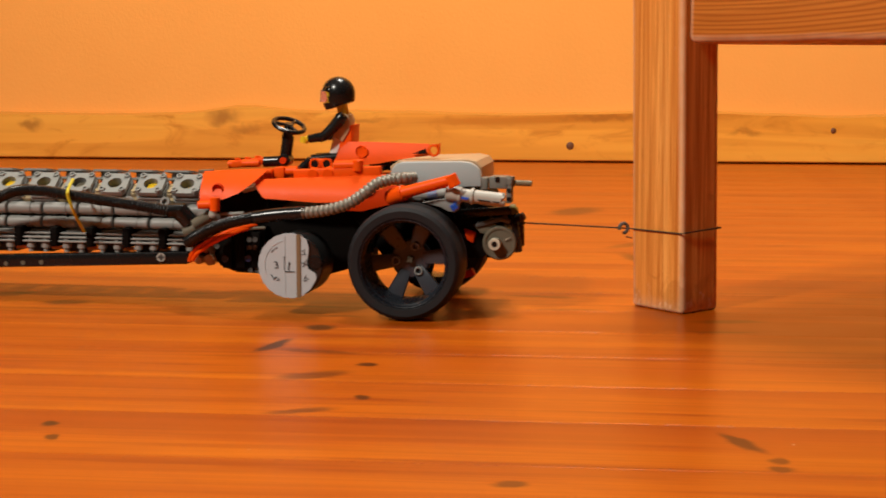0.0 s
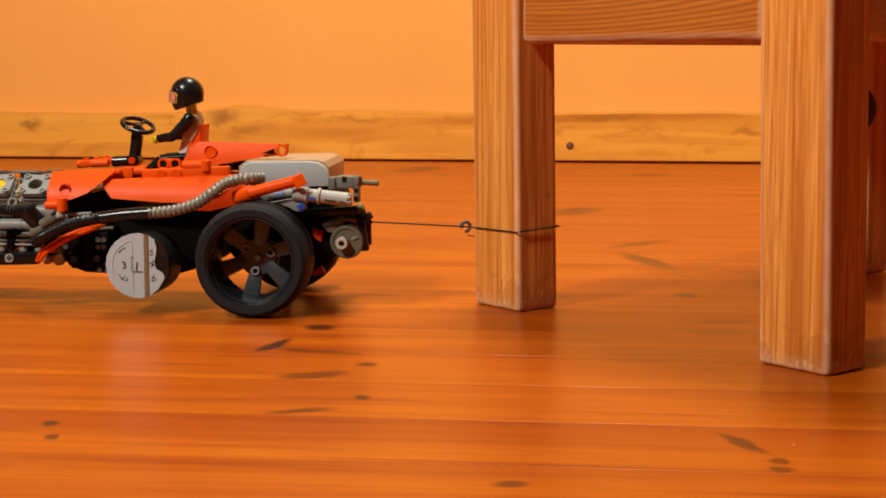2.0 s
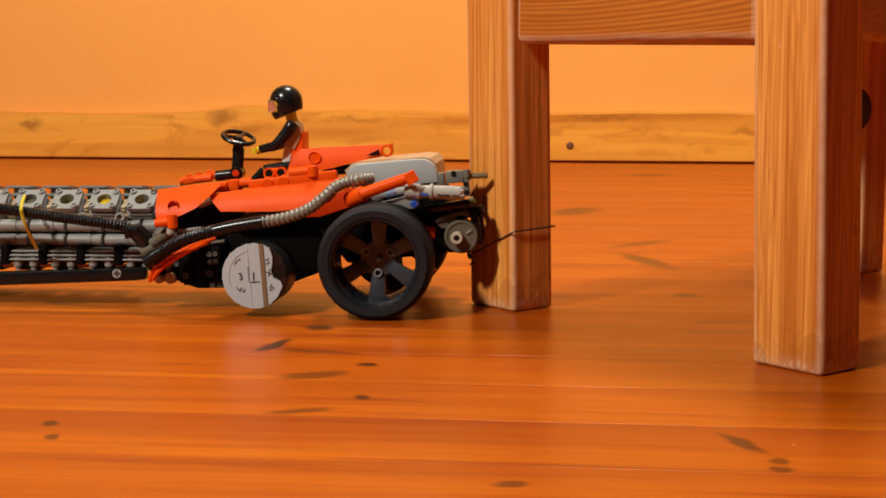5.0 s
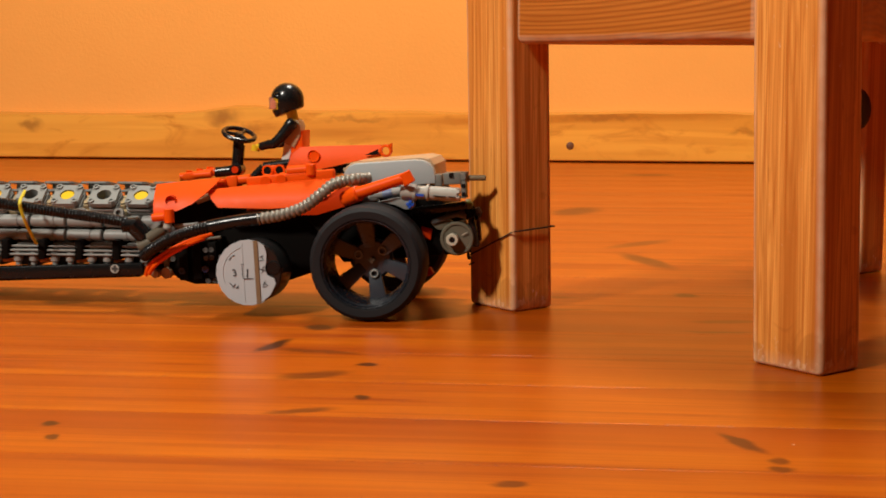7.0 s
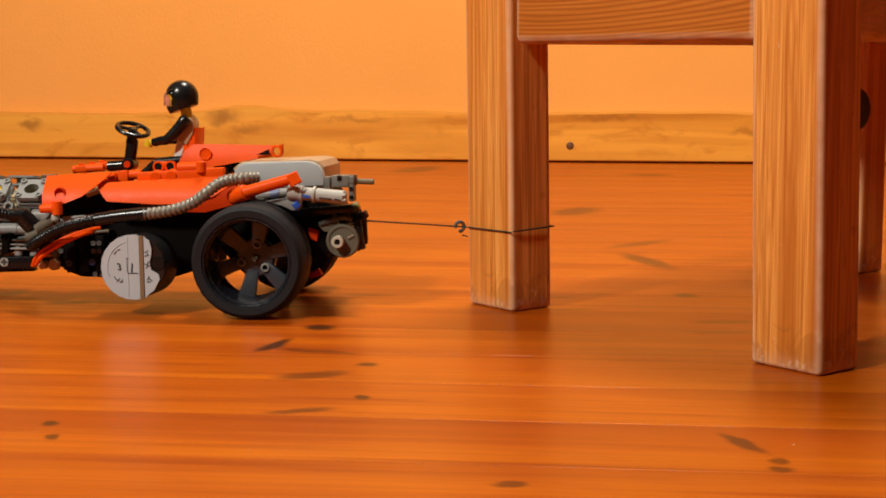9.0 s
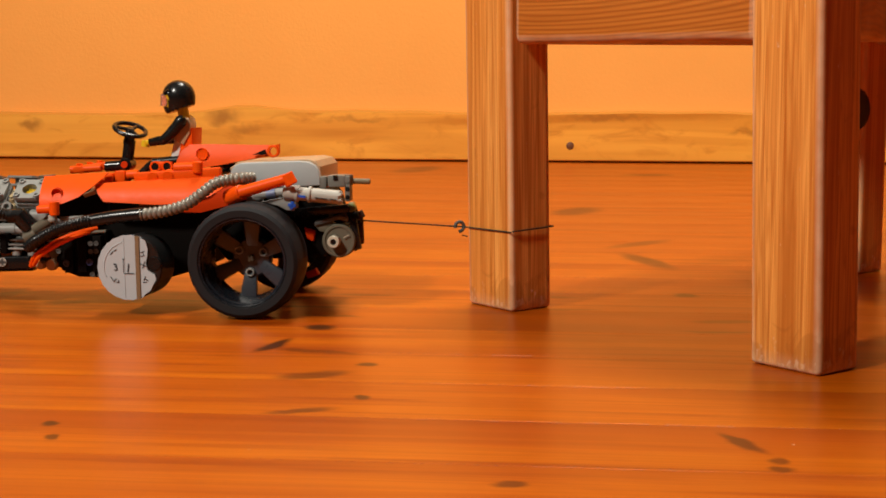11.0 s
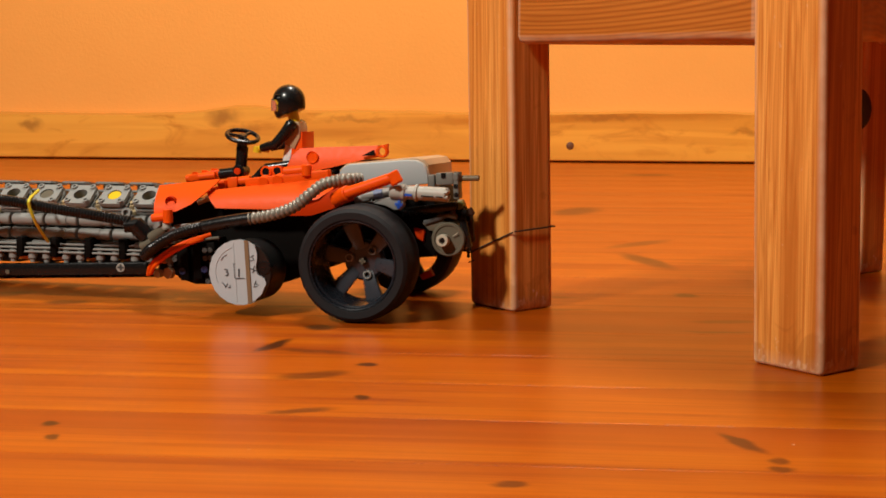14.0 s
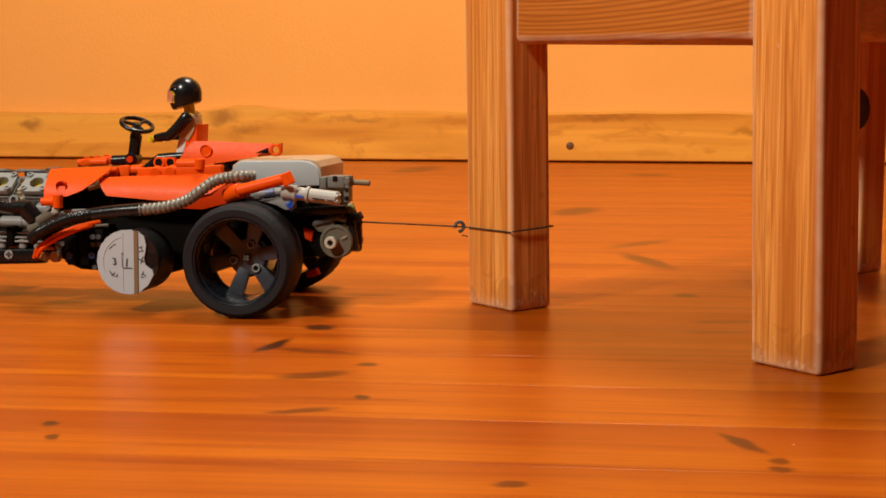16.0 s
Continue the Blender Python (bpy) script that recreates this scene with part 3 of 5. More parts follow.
def build_engine():
    flat = Matrix.Identity(4)
    # one cylinder block mesh, shared by all
    bm = bmesh.new()
    hole_plate(bm, 0.0106, 0.0055, 0.0305, 0.0335, flat)
    hole_plate(bm, 0.0108, 0.0055, 0.0262, 0.0277, flat)
    hole_plate(bm, 0.0108, 0.0055, 0.0232, 0.0247, flat)
    hole_plate(bm, 0.0086, 0.0055, 0.0205, 0.0307, flat)
    box(bm, (-0.0086, -0.0086, 0.010), (0.0086, 0.0086, 0.0207), 0.001)
    for x in (-0.0078, 0.0078):
        for y in (-0.0078, 0.0078):
            lathe(bm, (x, y, 0.0335), (0, 0, 1), [(0, 0.0024), (0.0015, 0.0024), (0.0015, 0.0014), (0.0004, 0.0014)], 12)
    block = mesh_of("cylinder_head", bm, GREY)
    # the upper row shows as thin lids on slim necks
    bm = bmesh.new()
    hole_plate(bm, 0.0116, 0.0055, 0.0322, 0.0337, flat)
    hole_plate(bm, 0.0100, 0.0055, 0.0262, 0.0277, flat)
    hole_plate(bm, 0.0068, 0.0055, 0.0205, 0.0324, flat)
    box(bm, (-0.0086, -0.0086, 0.010), (0.0086, 0.0086, 0.0207), 0.001)
    lid = mesh_of("cylinder_head", bm, GREY)
    bm = bmesh.new()
    lathe(bm, (0, 0, 0), (0, 0, 1), [(-0.008, 0.0053), (-0.0004, 0.0053), (0.0, 0.0048)], 20)
    top = mesh_of("piston", bm, YELLOW)
    dull = top.copy()
    dull.materials[0] = OLD_GREY
    bm = bmesh.new()
    box(bm, (-0.0034, -0.0088, 0.012), (0.0034, 0.0088, 0.0240), 0.0005)
    box(bm, (-0.0018, -0.0060, 0.012), (0.0018, 0.0060, 0.0275), 0.0005)
    lathe(bm, (0, -0.003, 0.0268), (0, 0, 1), [(0, 0.0018), (0.0022, 0.0018)], 10)
    lathe(bm, (0, 0.0045, 0.0268), (0, 0, 1), [(0, 0.0014), (0.0012, 0.0014)], 10)
    web = mesh_of("spacer", bm, BEIGE)
    for e in (53, 98):
        for k in range(-1 if e == 98 else 0, 9):
            m = bank_frame(k, e)
            m = pose(-0.43 * PITCH, 0, 0.0026) @ m if e == 98 else pose(0, 0, 0.0018) @ m
            ob = new("cylinder_head", lid if e == 98 else block)
            ob.parent, ob.matrix_basis = engine, m
            ob = new("spacer", web)
            ob.parent, ob.matrix_basis = engine, m @ Matrix.Translation((-PITCH / 2, 0, 0))
            if e == 53:
                p = new("piston", top)
                p.parent, p.matrix_basis = engine, m @ Matrix.Translation((0, 0, 0.026))
                if k == 3:
                    p.data = dull
                else:
                    tagged(p, "yellow piston crown")
                pistons.append((p, k, m))
    # barrels of the crankcase, with dark gaps
    for z, y, r in ((0.0088, -0.0235, 0.0046), (-0.0016, -0.0255, 0.0044)):
        bm = bmesh.new()
        lathe(bm, (-PITCH / 2 + 0.0006, 0, 0), (1, 0, 0), [(0, r - 0.0006), (0.0008, r), (PITCH * 0.62, r), (PITCH * 0.62, r * 0.86), (PITCH * 0.72, r * 0.86), (PITCH * 0.72, r), (PITCH - 0.0030, r), (PITCH - 0.0022, r - 0.0006)], 18)
        barrel = mesh_of("barrel", bm, GREY)
        for k in range(-1, 9):
            ob = new("barrel", barrel)
            ob.parent, ob.location = engine, (FIRST - PITCH * (k + 0.45), y, CRANK_Z + z)
    # lower heads: two thin plates with pegs below them
    bm = bmesh.new()
    for z, y in ((-0.0100, -0.0335), (-0.0129, -0.0358), (-0.0158, -0.0372)):
        box(bm, (-0.0110, y, z), (0.0110, -0.0120, z + 0.0013), 0.0003)
    box(bm, (-0.0085, -0.0290, -0.0170), (0.0085, -0.0120, -0.0070), 0.0006)
    for x in (-0.0060, 0.0060):
        lathe(bm, (x, -0.0325, -0.0135), (0, 0, -1), [(0, 0.0026), (0.0032, 0.0026), (0.0036, 0.0034), (0.0068, 0.0034), (0.0072, 0.0022), (0.0100, 0.0022)], 12)
    lower = mesh_of("lower_head", bm, GREY)
    bm = bmesh.new()
    box(bm, (-0.0100, -0.0270, -0.0245), (0.0090, -0.0100, -0.0150), 0.0008)
    core = mesh_of("lower_block", bm, DARK)
    for k in range(-1, 9):
        ob = new("lower_block", core)
        ob.parent, ob.location = engine, (FIRST - PITCH * k, 0, CRANK_Z)
        for turn in (0, 180):
            ob = new("lower_head", lower)
            ob.parent, ob.matrix_basis = engine, pose(FIRST - PITCH * k, 0, CRANK_Z, 0, 0, turn)
        # a black block stands in for the shade between two lower heads
        mount("gap_shade_block", MATT, lambda b: box(b, (FIRST - PITCH * (k + 0.5) - 0.0030, -0.0378, CRANK_Z - 0.0190), (FIRST - PITCH * (k + 0.5) + 0.0026, -0.0200, CRANK_Z - 0.0040), 0.0010), "", engine)
        # an added orange slip imitates the floor glimpsed through the gap
        mount("floor_glimpse", ORANGE, lambda b: box(b, (FIRST - PITCH * (k + 0.5) - 0.0045, -0.0315, CRANK_Z - 0.0218), (FIRST - PITCH * (k + 0.5) + 0.0045, -0.0290, CRANK_Z - 0.0192), 0.0004), "", engine)
    for k in (1, 2):
        mount("bush", GREY, lambda b: lathe(b, (FIRST - PITCH * (k - 0.5), -0.0265, CRANK_Z + 0.0150), (0, -1, 0.2), [(0, 0.0038), (0.004, 0.0038), (0.004, 0.0022), (0.001, 0.0022)], 16), "", engine)


build_engine()

mount("chassis_beam", BLACK, lambda b: beam(b, (-0.1709, -0.0340, -0.0055), (-0.4086, -0.0340, -0.0146), 0.009, 0.0092), "long black chassis beam", engine)
mount("chassis_beam", BLACK, lambda b: beam(b, (-0.1973, 0.0360, -0.0174), (-0.4496, 0.0360, -0.0276), 0.008, 0.0068), "long black chassis beam", engine)
mount("pin", WHITE, lambda b: lathe(b, (-0.1921, -0.0390, -0.0054), (0, -1, 0), [(0, 0.0033), (0.0008, 0.0033), (0.0008, 0.0020), (0.0001, 0.0018)], 16), "white pin end", engine)
mount("pin_core", DARK, lambda b: [box(b, (-0.0026, -0.0004, -0.0007), (0.0026, 0.0004, 0.0007), 0.0, Matrix.Translation((-0.1918, -0.0397, -0.0053)) @ Matrix.Rotation(radians(r), 4, "Y")) for r in (0, 90)], "", engine)
for v in ((-0.3161, -0.0388, -0.0131), (-0.3023, -0.0388, -0.0123), (-0.2876, -0.0388, -0.0115)):
    mount("pin", OLD_GREY, lambda b: lathe(b, v, (0, -1, 0), [(0, 0.0018), (0.0006, 0.0018)], 12), "", engine)

# dark gearbox between engine and wheels
mount("gearbox", MATT, lambda b: (
    slab(b, [(-0.1678, -0.0047), (-0.1656, 0.0175), (-0.1442, 0.0298), (-0.0407, 0.0366), (-0.0411, -0.0094), (-0.0690, -0.0176), (-0.1145, -0.0171), (-0.1319, -0.0158), (-0.1472, -0.0111)], -0.030, 0.030, 0.0015),
    slab(b, [(-0.1461, -0.0097), (-0.1464, 0.0169), (-0.1109, 0.0189), (-0.1113, -0.0097), (-0.1132, -0.0156), (-0.1331, -0.0148)], -0.042, -0.030, 0.001)), "black gearbox housing")
for outline in ([(-0.1422, -0.0115), (-0.1416, 0.0154), (-0.1347, 0.0155), (-0.1352, -0.0114)], [(-0.1318, -0.0113), (-0.1313, 0.0156), (-0.1244, 0.0157), (-0.1248, -0.0111)], [(-0.1205, -0.0110), (-0.1200, 0.0158), (-0.1132, 0.0159), (-0.1136, -0.0108)]):
    mount("ribbed_block", MATT, lambda b: slab(b, outline, -0.046, -0.041, 0.0008))
for v in ((-0.1211, -0.0465, 0.0102), (-0.1212, -0.0465, 0.0044), (-0.1168, -0.0465, 0.0103), (-0.1169, -0.0465, 0.0045), (-0.1217, -0.0430, -0.0129), (-0.1165, -0.0430, -0.0127), (-0.1470, -0.0430, 0.0042)):
    mount("pin", DARK, lambda b: lathe(b, v, (0, -1, 0), [(0, 0.0019), (0.0006, 0.0019), (0.0006, 0.0012), (0.0001, 0.001)], 12))
for v in ((-0.1399, -0.0465, -0.0044), (-0.1222, -0.0465, -0.0036)):
    mount("pin", NAVY, lambda b: lathe(b, v, (0, -1, 0), [(0, 0.0026), (0.0008, 0.0026), (0.0008, 0.0014), (0.0002, 0.001)], 14), "dark blue pin")
mount("bush", TAN, lambda b: (lathe(b, (-0.1514, -0.0420, -0.0057), (-0.3, -1, 0), [(0, 0.0042), (0.004, 0.0042), (0.004, 0.0018)], 16), lathe(b, (-0.1593, -0.0420, -0.0059), (-0.3, -1, 0), [(0, 0.0030), (0.005, 0.0030)], 14)))
mount("spar", OLD_GREY, lambda b: rod(b, (-0.1513, -0.0460, 0.0167), (-0.1091, -0.0460, 0.0192), 0.0012, 10))
mount("connector", GREY, lambda b: (rod(b, (-0.1574, -0.0450, 0.0311), (-0.1516, -0.0450, 0.0228), 0.0052, 14), rod(b, (-0.1523, -0.0420, 0.0359), (-0.1517, -0.0420, 0.0242), 0.0030, 14), box(b, (-0.1614, -0.0420, 0.0181), (-0.1464, -0.0340, 0.0276), 0.0015)))
mount("connector", OLD_GREY, lambda b: (rod(b, (-0.1616, -0.0500, 0.0207), (-0.1498, -0.0500, 0.0276), 0.0042, 14), rod(b, (-0.1698, -0.0480, 0.0144), (-0.1593, -0.0480, 0.0188), 0.0045, 14)))

# black hose over the engine with its elbow, and the two rear hoses
mount("engine_hose", BLACK, lambda b: hose(b, [(-0.3696, -0.0500, 0.0209), (-0.3361, -0.0520, 0.0286), (-0.3119, -0.0540, 0.0386), (-0.2981, -0.0560, 0.0441), (-0.2793, -0.0560, 0.0448), (-0.2528, -0.0560, 0.0414), (-0.2225, -0.0550, 0.0372), (-0.1967, -0.0540, 0.0338), (-0.1776, -0.0530, 0.0307)], 0.0044, 0.0024), "ribbed black hose", engine)
mount("hose_elbow", BLACK, lambda b: (rod(b, (-0.1806, -0.0530, 0.0311), (-0.1713, -0.0500, 0.0313), 0.0052, 14), rod(b, (-0.1747, -0.0500, 0.0330), (-0.1660, -0.0460, 0.0218), 0.0066, 14, bevel=0.001)), "black elbow")
mount("side_hose", BLACK, lambda b: hose(b, [(-0.1649, -0.0550, 0.0087), (-0.1542, -0.0630, 0.0149), (-0.1386, -0.0670, 0.0222), (-0.1227, -0.0700, 0.0269), (-0.1080, -0.0700, 0.0297)], 0.0046, 0.0024, 0.14), "ribbed black hose")
mount("side_pipe", BLACK, lambda b: tube(b, spline([(-0.1098, -0.0710, 0.0293), (-0.0931, -0.0710, 0.0317), (-0.0715, -0.0710, 0.0337)], 0.2), 0.0047, 14), "smooth black pipe")
mount("spring_hose", STEEL, lambda b: hose(b, [(-0.0737, -0.0720, 0.0333), (-0.0559, -0.0710, 0.0356), (-0.0407, -0.0690, 0.0404), (-0.0297, -0.0690, 0.0478), (-0.0214, -0.0640, 0.0543), (-0.0136, -0.0580, 0.0566), (-0.0056, -0.0540, 0.0574), (0.0014, -0.0440, 0.0570)], 0.0044, 0.0036, 0.22, 16), "ribbed silver spring hose")
for dz, pts in ((0, ((-0.1661, -0.0500, -0.0062), (-0.1614, -0.0530, 0.0018), (-0.1484, -0.0550, 0.0103), (-0.1330, -0.0520, 0.0173), (-0.1158, -0.0450, 0.0218))), (1, ((-0.1628, -0.0520, -0.0050), (-0.1569, -0.0560, 0.0015), (-0.1452, -0.0570, 0.0089), (-0.1315, -0.0540, 0.0155), (-0.1216, -0.0470, 0.0190)))):
    mount("red_tube", RED, lambda b: tube(b, spline(pts, 0.2), 0.0016, 12), "thin bright red tube")
mount("yellow_band", BAND, lambda b: tube(b, spline([(-0.2612, -0.0360, 0.0514), (-0.2539, -0.0620, 0.0461), (-0.2530, -0.0635, 0.0404), (-0.2514, -0.0600, 0.0310), (-0.2508, -0.0520, 0.0217), (-0.2518, -0.0400, 0.0127)], 0.2), 0.0012, 8), "thin yellow rubber band", engine)

# round counterweight with its paper face
def scallop(r, n, depth):
    return [((r - depth * (0.5 + 0.5 * math.cos(23 * a))) * math.cos(a), (r - depth * (0.5 + 0.5 * math.cos(23 * a))) * math.sin(a)) for a in (2 * math.pi * i / n for i in range(n))]


DISC = Vector((-0.0828, -0.0740, -0.0042))
drum = mount("drum", GLOSS, lambda b: lathe(b, DISC + Vector((0.001, 0.0015, 0)), (0.05, 1, 0), [(0, 0.0218), (0.001, 0.0226), (0.026, 0.0226), (0.028, 0.0210)], 40), "dark round drum")
mount("drum", BLACK, lambda b: (lathe(b, DISC + Vector((0.0182, -0.0002, 0.0025)), (0, 1, 0), [(0, 0.0046), (0.0008, 0.0054), (0.03, 0.0054)], 20), lathe(b, DISC + Vector((0.0, 0.028, 0)), (0, 1, 0), [(0, 0.014), (0.02, 0.014)], 24)))
mount("paper_face", PAPER, lambda b: slab(b, [(DISC.x + x, DISC.z + z) for x, z in scallop(0.0234, 160, 0.00035) if x < 0.0105 + 0.0012 * math.sin(z * 900)], DISC.y - 0.0008, DISC.y + 0.0008), "white paper disc with scribbles", drum)
mount("tape", TAPE, lambda b: box(b, (DISC.x + 0.0050, DISC.y - 0.0016, DISC.z - 0.0226), (DISC.x + 0.0080, DISC.y - 0.0010, DISC.z + 0.0226)), "strip of brown tape", drum)
mount("paper_flap", PAPER, lambda b: slab(b, [(DISC.x + x, DISC.z + z) for x, z in ((0.0085, 0.0215), (0.0125, 0.0190), (0.0140, 0.0130), (0.0135, 0.0080), (0.0122, 0.0030), (0.0135, -0.0020), (0.0185, -0.0050), (0.0195, -0.0085), (0.0150, -0.0165), (0.0085, -0.0212))], DISC.y - 0.0009, DISC.y + 0.0004), "torn paper edge", drum)


def strokes(b, marks):
    """Short marks that cannot be read."""
    for x, z, l, a in marks:
        m = Matrix.Translation((DISC.x + x, DISC.y - 0.0011, DISC.z + z)) @ Matrix.Rotation(-radians(a), 4, "Y")
        box(b, (-l / 2, -0.0002, -0.00025), (l / 2, 0.0002, 0.00025), 0.0, m)


mount("pencil_mark", INK, lambda b: strokes(b, ((-0.0040, 0.0012, 0.0100, 90), (0.0000, -0.0042, 0.0070, 0), (-0.0038, 0.0062, 0.0016, 0), (-0.0125, 0.0105, 0.0030, 48), (-0.0098, 0.0125, 0.0020, 20), (-0.0128, -0.0080, 0.0036, -55), (-0.0108, -0.0090, 0.0034, 50), (-0.0088, -0.0104, 0.0022, 0), (-0.0080, -0.0095, 0.0016, 90))), "faint pencil marks", drum)
mount("pencil_mark", INK, lambda b: strokes(b, ((0.0102, 0.0112, 0.0030, 25), (0.0112, 0.0092, 0.0030, -60), (0.0098, 0.0082, 0.0024, 10), (0.0098, 0.0020, 0.0040, -20), (0.0110, 0.0028, 0.0034, 65), (0.0122, 0.0010, 0.0030, -15), (0.0106, 0.0004, 0.0030, 40), (0.0112, -0.0078, 0.0034, 60), (0.0126, -0.0088, 0.0030, -30), (0.0112, -0.0104, 0.0028, 5))), "faint pencil marks", drum)


def digit(text, x, z, size, turn=0):
    """A written figure on the paper face."""
    data = bpy.data.curves.new("figure", "FONT")
    data.body, data.size, data.align_x, data.align_y, data.extrude = text, size, "CENTER", "CENTER", 0.0001
    ob = bpy.data.objects.new("figure", data)
    me = bpy.data.meshes.new_from_object(ob)
    bpy.data.objects.remove(ob)
    me.materials.clear()
    me.materials.append(INK)
    got = new("figure", me)
    got.parent, got.matrix_basis = drum, pose(DISC.x + x, DISC.y - 0.0012, DISC.z + z, 90, -turn, 0)


digit("3", -0.0098, 0.0002, 0.0072, 8)
digit("1", -0.0006, -0.0006, 0.0088, -6)
mount("paper_crease", PAPER, lambda b: (tube(b, [DISC + Vector((0.0185 * math.cos(a), -0.0008, 0.0185 * math.sin(a))) for a in (radians(105 + 6 * i) for i in range(17))], 0.00045, 6), tube(b, [DISC + Vector((-0.0035, -0.0008, z / 1000)) for z in range(-21, 22, 3)], 0.0004, 6)), "crease in the paper", drum)


# red bodywork
def panel(name, outline, y, bulge, label, mat=RED, thick=0.0022, lean=0.0):
    """A curved fairing: a plate that bellies out towards the side and leans in at its top."""
    bm = bmesh.new()
    slab(bm, outline, y - thick / 2, y + thick / 2)
    bmesh.ops.triangulate(bm, faces=[f for f in bm.faces if len(f.verts) > 4])
    for _ in range(2):
        bmesh.ops.subdivide_edges(bm, edges=list(bm.edges), cuts=1, use_grid_fill=True)
    zs = [z for _, z in outline]
    lo, hi = min(zs), max(zs)
    for v in bm.verts:
        f = (v.co.z - lo) / (hi - lo)
        v.co.y += -bulge * math.sin(math.pi * min(1, f * 0.9 + 0.1)) + lean * f
    return part(name, bm, mat, car, label)


panel("side_panel", [(-0.1145, 0.0470), (-0.1186, 0.0534), (-0.1114, 0.0541), (-0.0930, 0.0552), (-0.0364, 0.0577), (-0.0190, 0.0588), (-0.0160, 0.0570), (-0.0190, 0.0515), (-0.0303, 0.0442), (-0.0575, 0.0388), (-0.0708, 0.0385), (-0.1093, 0.0409)], -0.047, 0.0030, "long glossy red side panel", lean=0.012)
panel("side_panel", [(-0.1461, 0.0378), (-0.1488, 0.0433), (-0.1403, 0.0484), (-0.0613, 0.0531), (-0.0275, 0.0548), (-0.0385, 0.0422), (-0.0846, 0.0284), (-0.1386, 0.0329)], 0.047, -0.004, "long glossy red side panel", lean=-0.012)
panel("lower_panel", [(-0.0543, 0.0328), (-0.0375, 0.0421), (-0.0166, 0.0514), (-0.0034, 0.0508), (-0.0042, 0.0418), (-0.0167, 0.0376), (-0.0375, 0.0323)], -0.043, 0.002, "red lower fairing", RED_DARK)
panel("nose_panel", [(-0.1552, 0.0350), (-0.1562, 0.0455), (-0.1563, 0.0594), (-0.1347, 0.0606), (-0.1085, 0.0618), (-0.1115, 0.0577), (-0.1180, 0.0514), (-0.1266, 0.0448), (-0.1373, 0.0405), (-0.1480, 0.0378)], -0.053, 0.0045, "curved glossy red nose panel", lean=0.016)
mount("nose_peg", RED, lambda b: (rod(b, (-0.1427, -0.0585, 0.0418), (-0.1429, -0.0585, 0.0323), 0.0036, 16), rod(b, (-0.1558, -0.0570, 0.0361), (-0.1463, -0.0570, 0.0366), 0.0030, 14), ), "red connector peg")
mount("dimple", RED_SHADE, lambda b: lathe(b, (-0.1427, -0.0500, 0.0480), (0, -1, -0.25), [(0, 0.0040), (0.0032, 0.0040), (0.0018, 0.0030), (0.0010, 0.0012)], 20), "round recess with its shade in the colour")
mount("pin", WHITE, lambda b: (rod(b, (-0.1446, -0.0580, 0.0322), (-0.1446, -0.0580, 0.0272), 0.0030, 14, bevel=0.0005), rod(b, (-0.1446, -0.0580, 0.0296), (-0.1446, -0.0580, 0.0286), 0.0036, 14)), "pale grey pin")
mount("spar", GREY, lambda b: rod(b, (-0.1420, -0.0500, 0.0290), (-0.1240, -0.0500, 0.0300), 0.0013, 10))
mount("nose_core", MATT, lambda b: box(b, (-0.1578, -0.0340, 0.0274), (-0.1097, 0.0340, 0.0460), 0.001), "black inner frame")
for v in ((-0.1281, -0.0360, 0.0449), (-0.1215, -0.0360, 0.0483)):
    mount("core_peg", TAN, lambda b: rod(b, v, Vector(v) + Vector((0.010, -0.002, 0.003)), 0.0018, 10))
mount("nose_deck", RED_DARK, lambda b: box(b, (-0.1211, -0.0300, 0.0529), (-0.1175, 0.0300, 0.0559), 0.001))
mount("top_deck", RED, lambda b: (beam(b, (-0.1441, -0.0120, 0.0626), (-0.1185, -0.0120, 0.0659), 0.0075, 0.0052), beam(b, (-0.1492, 0.0120, 0.0608), (-0.1257, 0.0120, 0.0641), 0.0075, 0.0052), rod(b, (-0.1468, -0.0120, 0.0625), (-0.1406, -0.0120, 0.0631), 0.0030, 14), rod(b, (-0.1349, -0.0160, 0.0634), (-0.1217, -0.0160, 0.0640), 0.0028, 14)), "red bonnet beams")
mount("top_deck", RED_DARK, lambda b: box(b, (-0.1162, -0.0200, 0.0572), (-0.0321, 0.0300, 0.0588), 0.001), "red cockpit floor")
# stepped red bricks round the cockpit
mount("cockpit_brick", RED, lambda b: (box(b, (-0.1135, -0.0330, 0.0520), (-0.1075, -0.0180, 0.0606), 0.0006), box(b, (-0.1068, -0.0300, 0.0520), (-0.0990, -0.0150, 0.0622), 0.0006), rod(b, (-0.0985, -0.0260, 0.0590), (-0.0895, -0.0260, 0.0594), 0.0036, 14, bevel=0.0005)), "red bricks in front of the seat")
mount("cockpit_side", RED, lambda b: (beam(b, (-0.0900, -0.0330, 0.0572), (-0.0250, -0.0330, 0.0606), 0.008, 0.0078), rod(b, (-0.0755, -0.0380, 0.0578), (-0.0755, -0.0310, 0.0590), 0.0042, 16, bevel=0.0005), rod(b, (-0.0640, -0.0380, 0.0584), (-0.0640, -0.0310, 0.0596), 0.0042, 16, bevel=0.0005)), "red cockpit side beam")
mount("bonnet_stud", RED, lambda b: [lathe(b, (x, -0.0122, z), (0.12, 0, 1), [(0, 0.0024), (0.0017, 0.0024), (0.0017, 0.0015), (0.0006, 0.0014)], 14) for x, z in ((-0.1400, 0.0655), (-0.1320, 0.0665), (-0.1240, 0.0675))])
mount("bonnet_clip", OLD_GREY, lambda b: beam(b, (-0.1640, -0.0300, 0.0585), (-0.1530, -0.0300, 0.0590), 0.006, 0.0022, 0.0004), "thin grey plate")
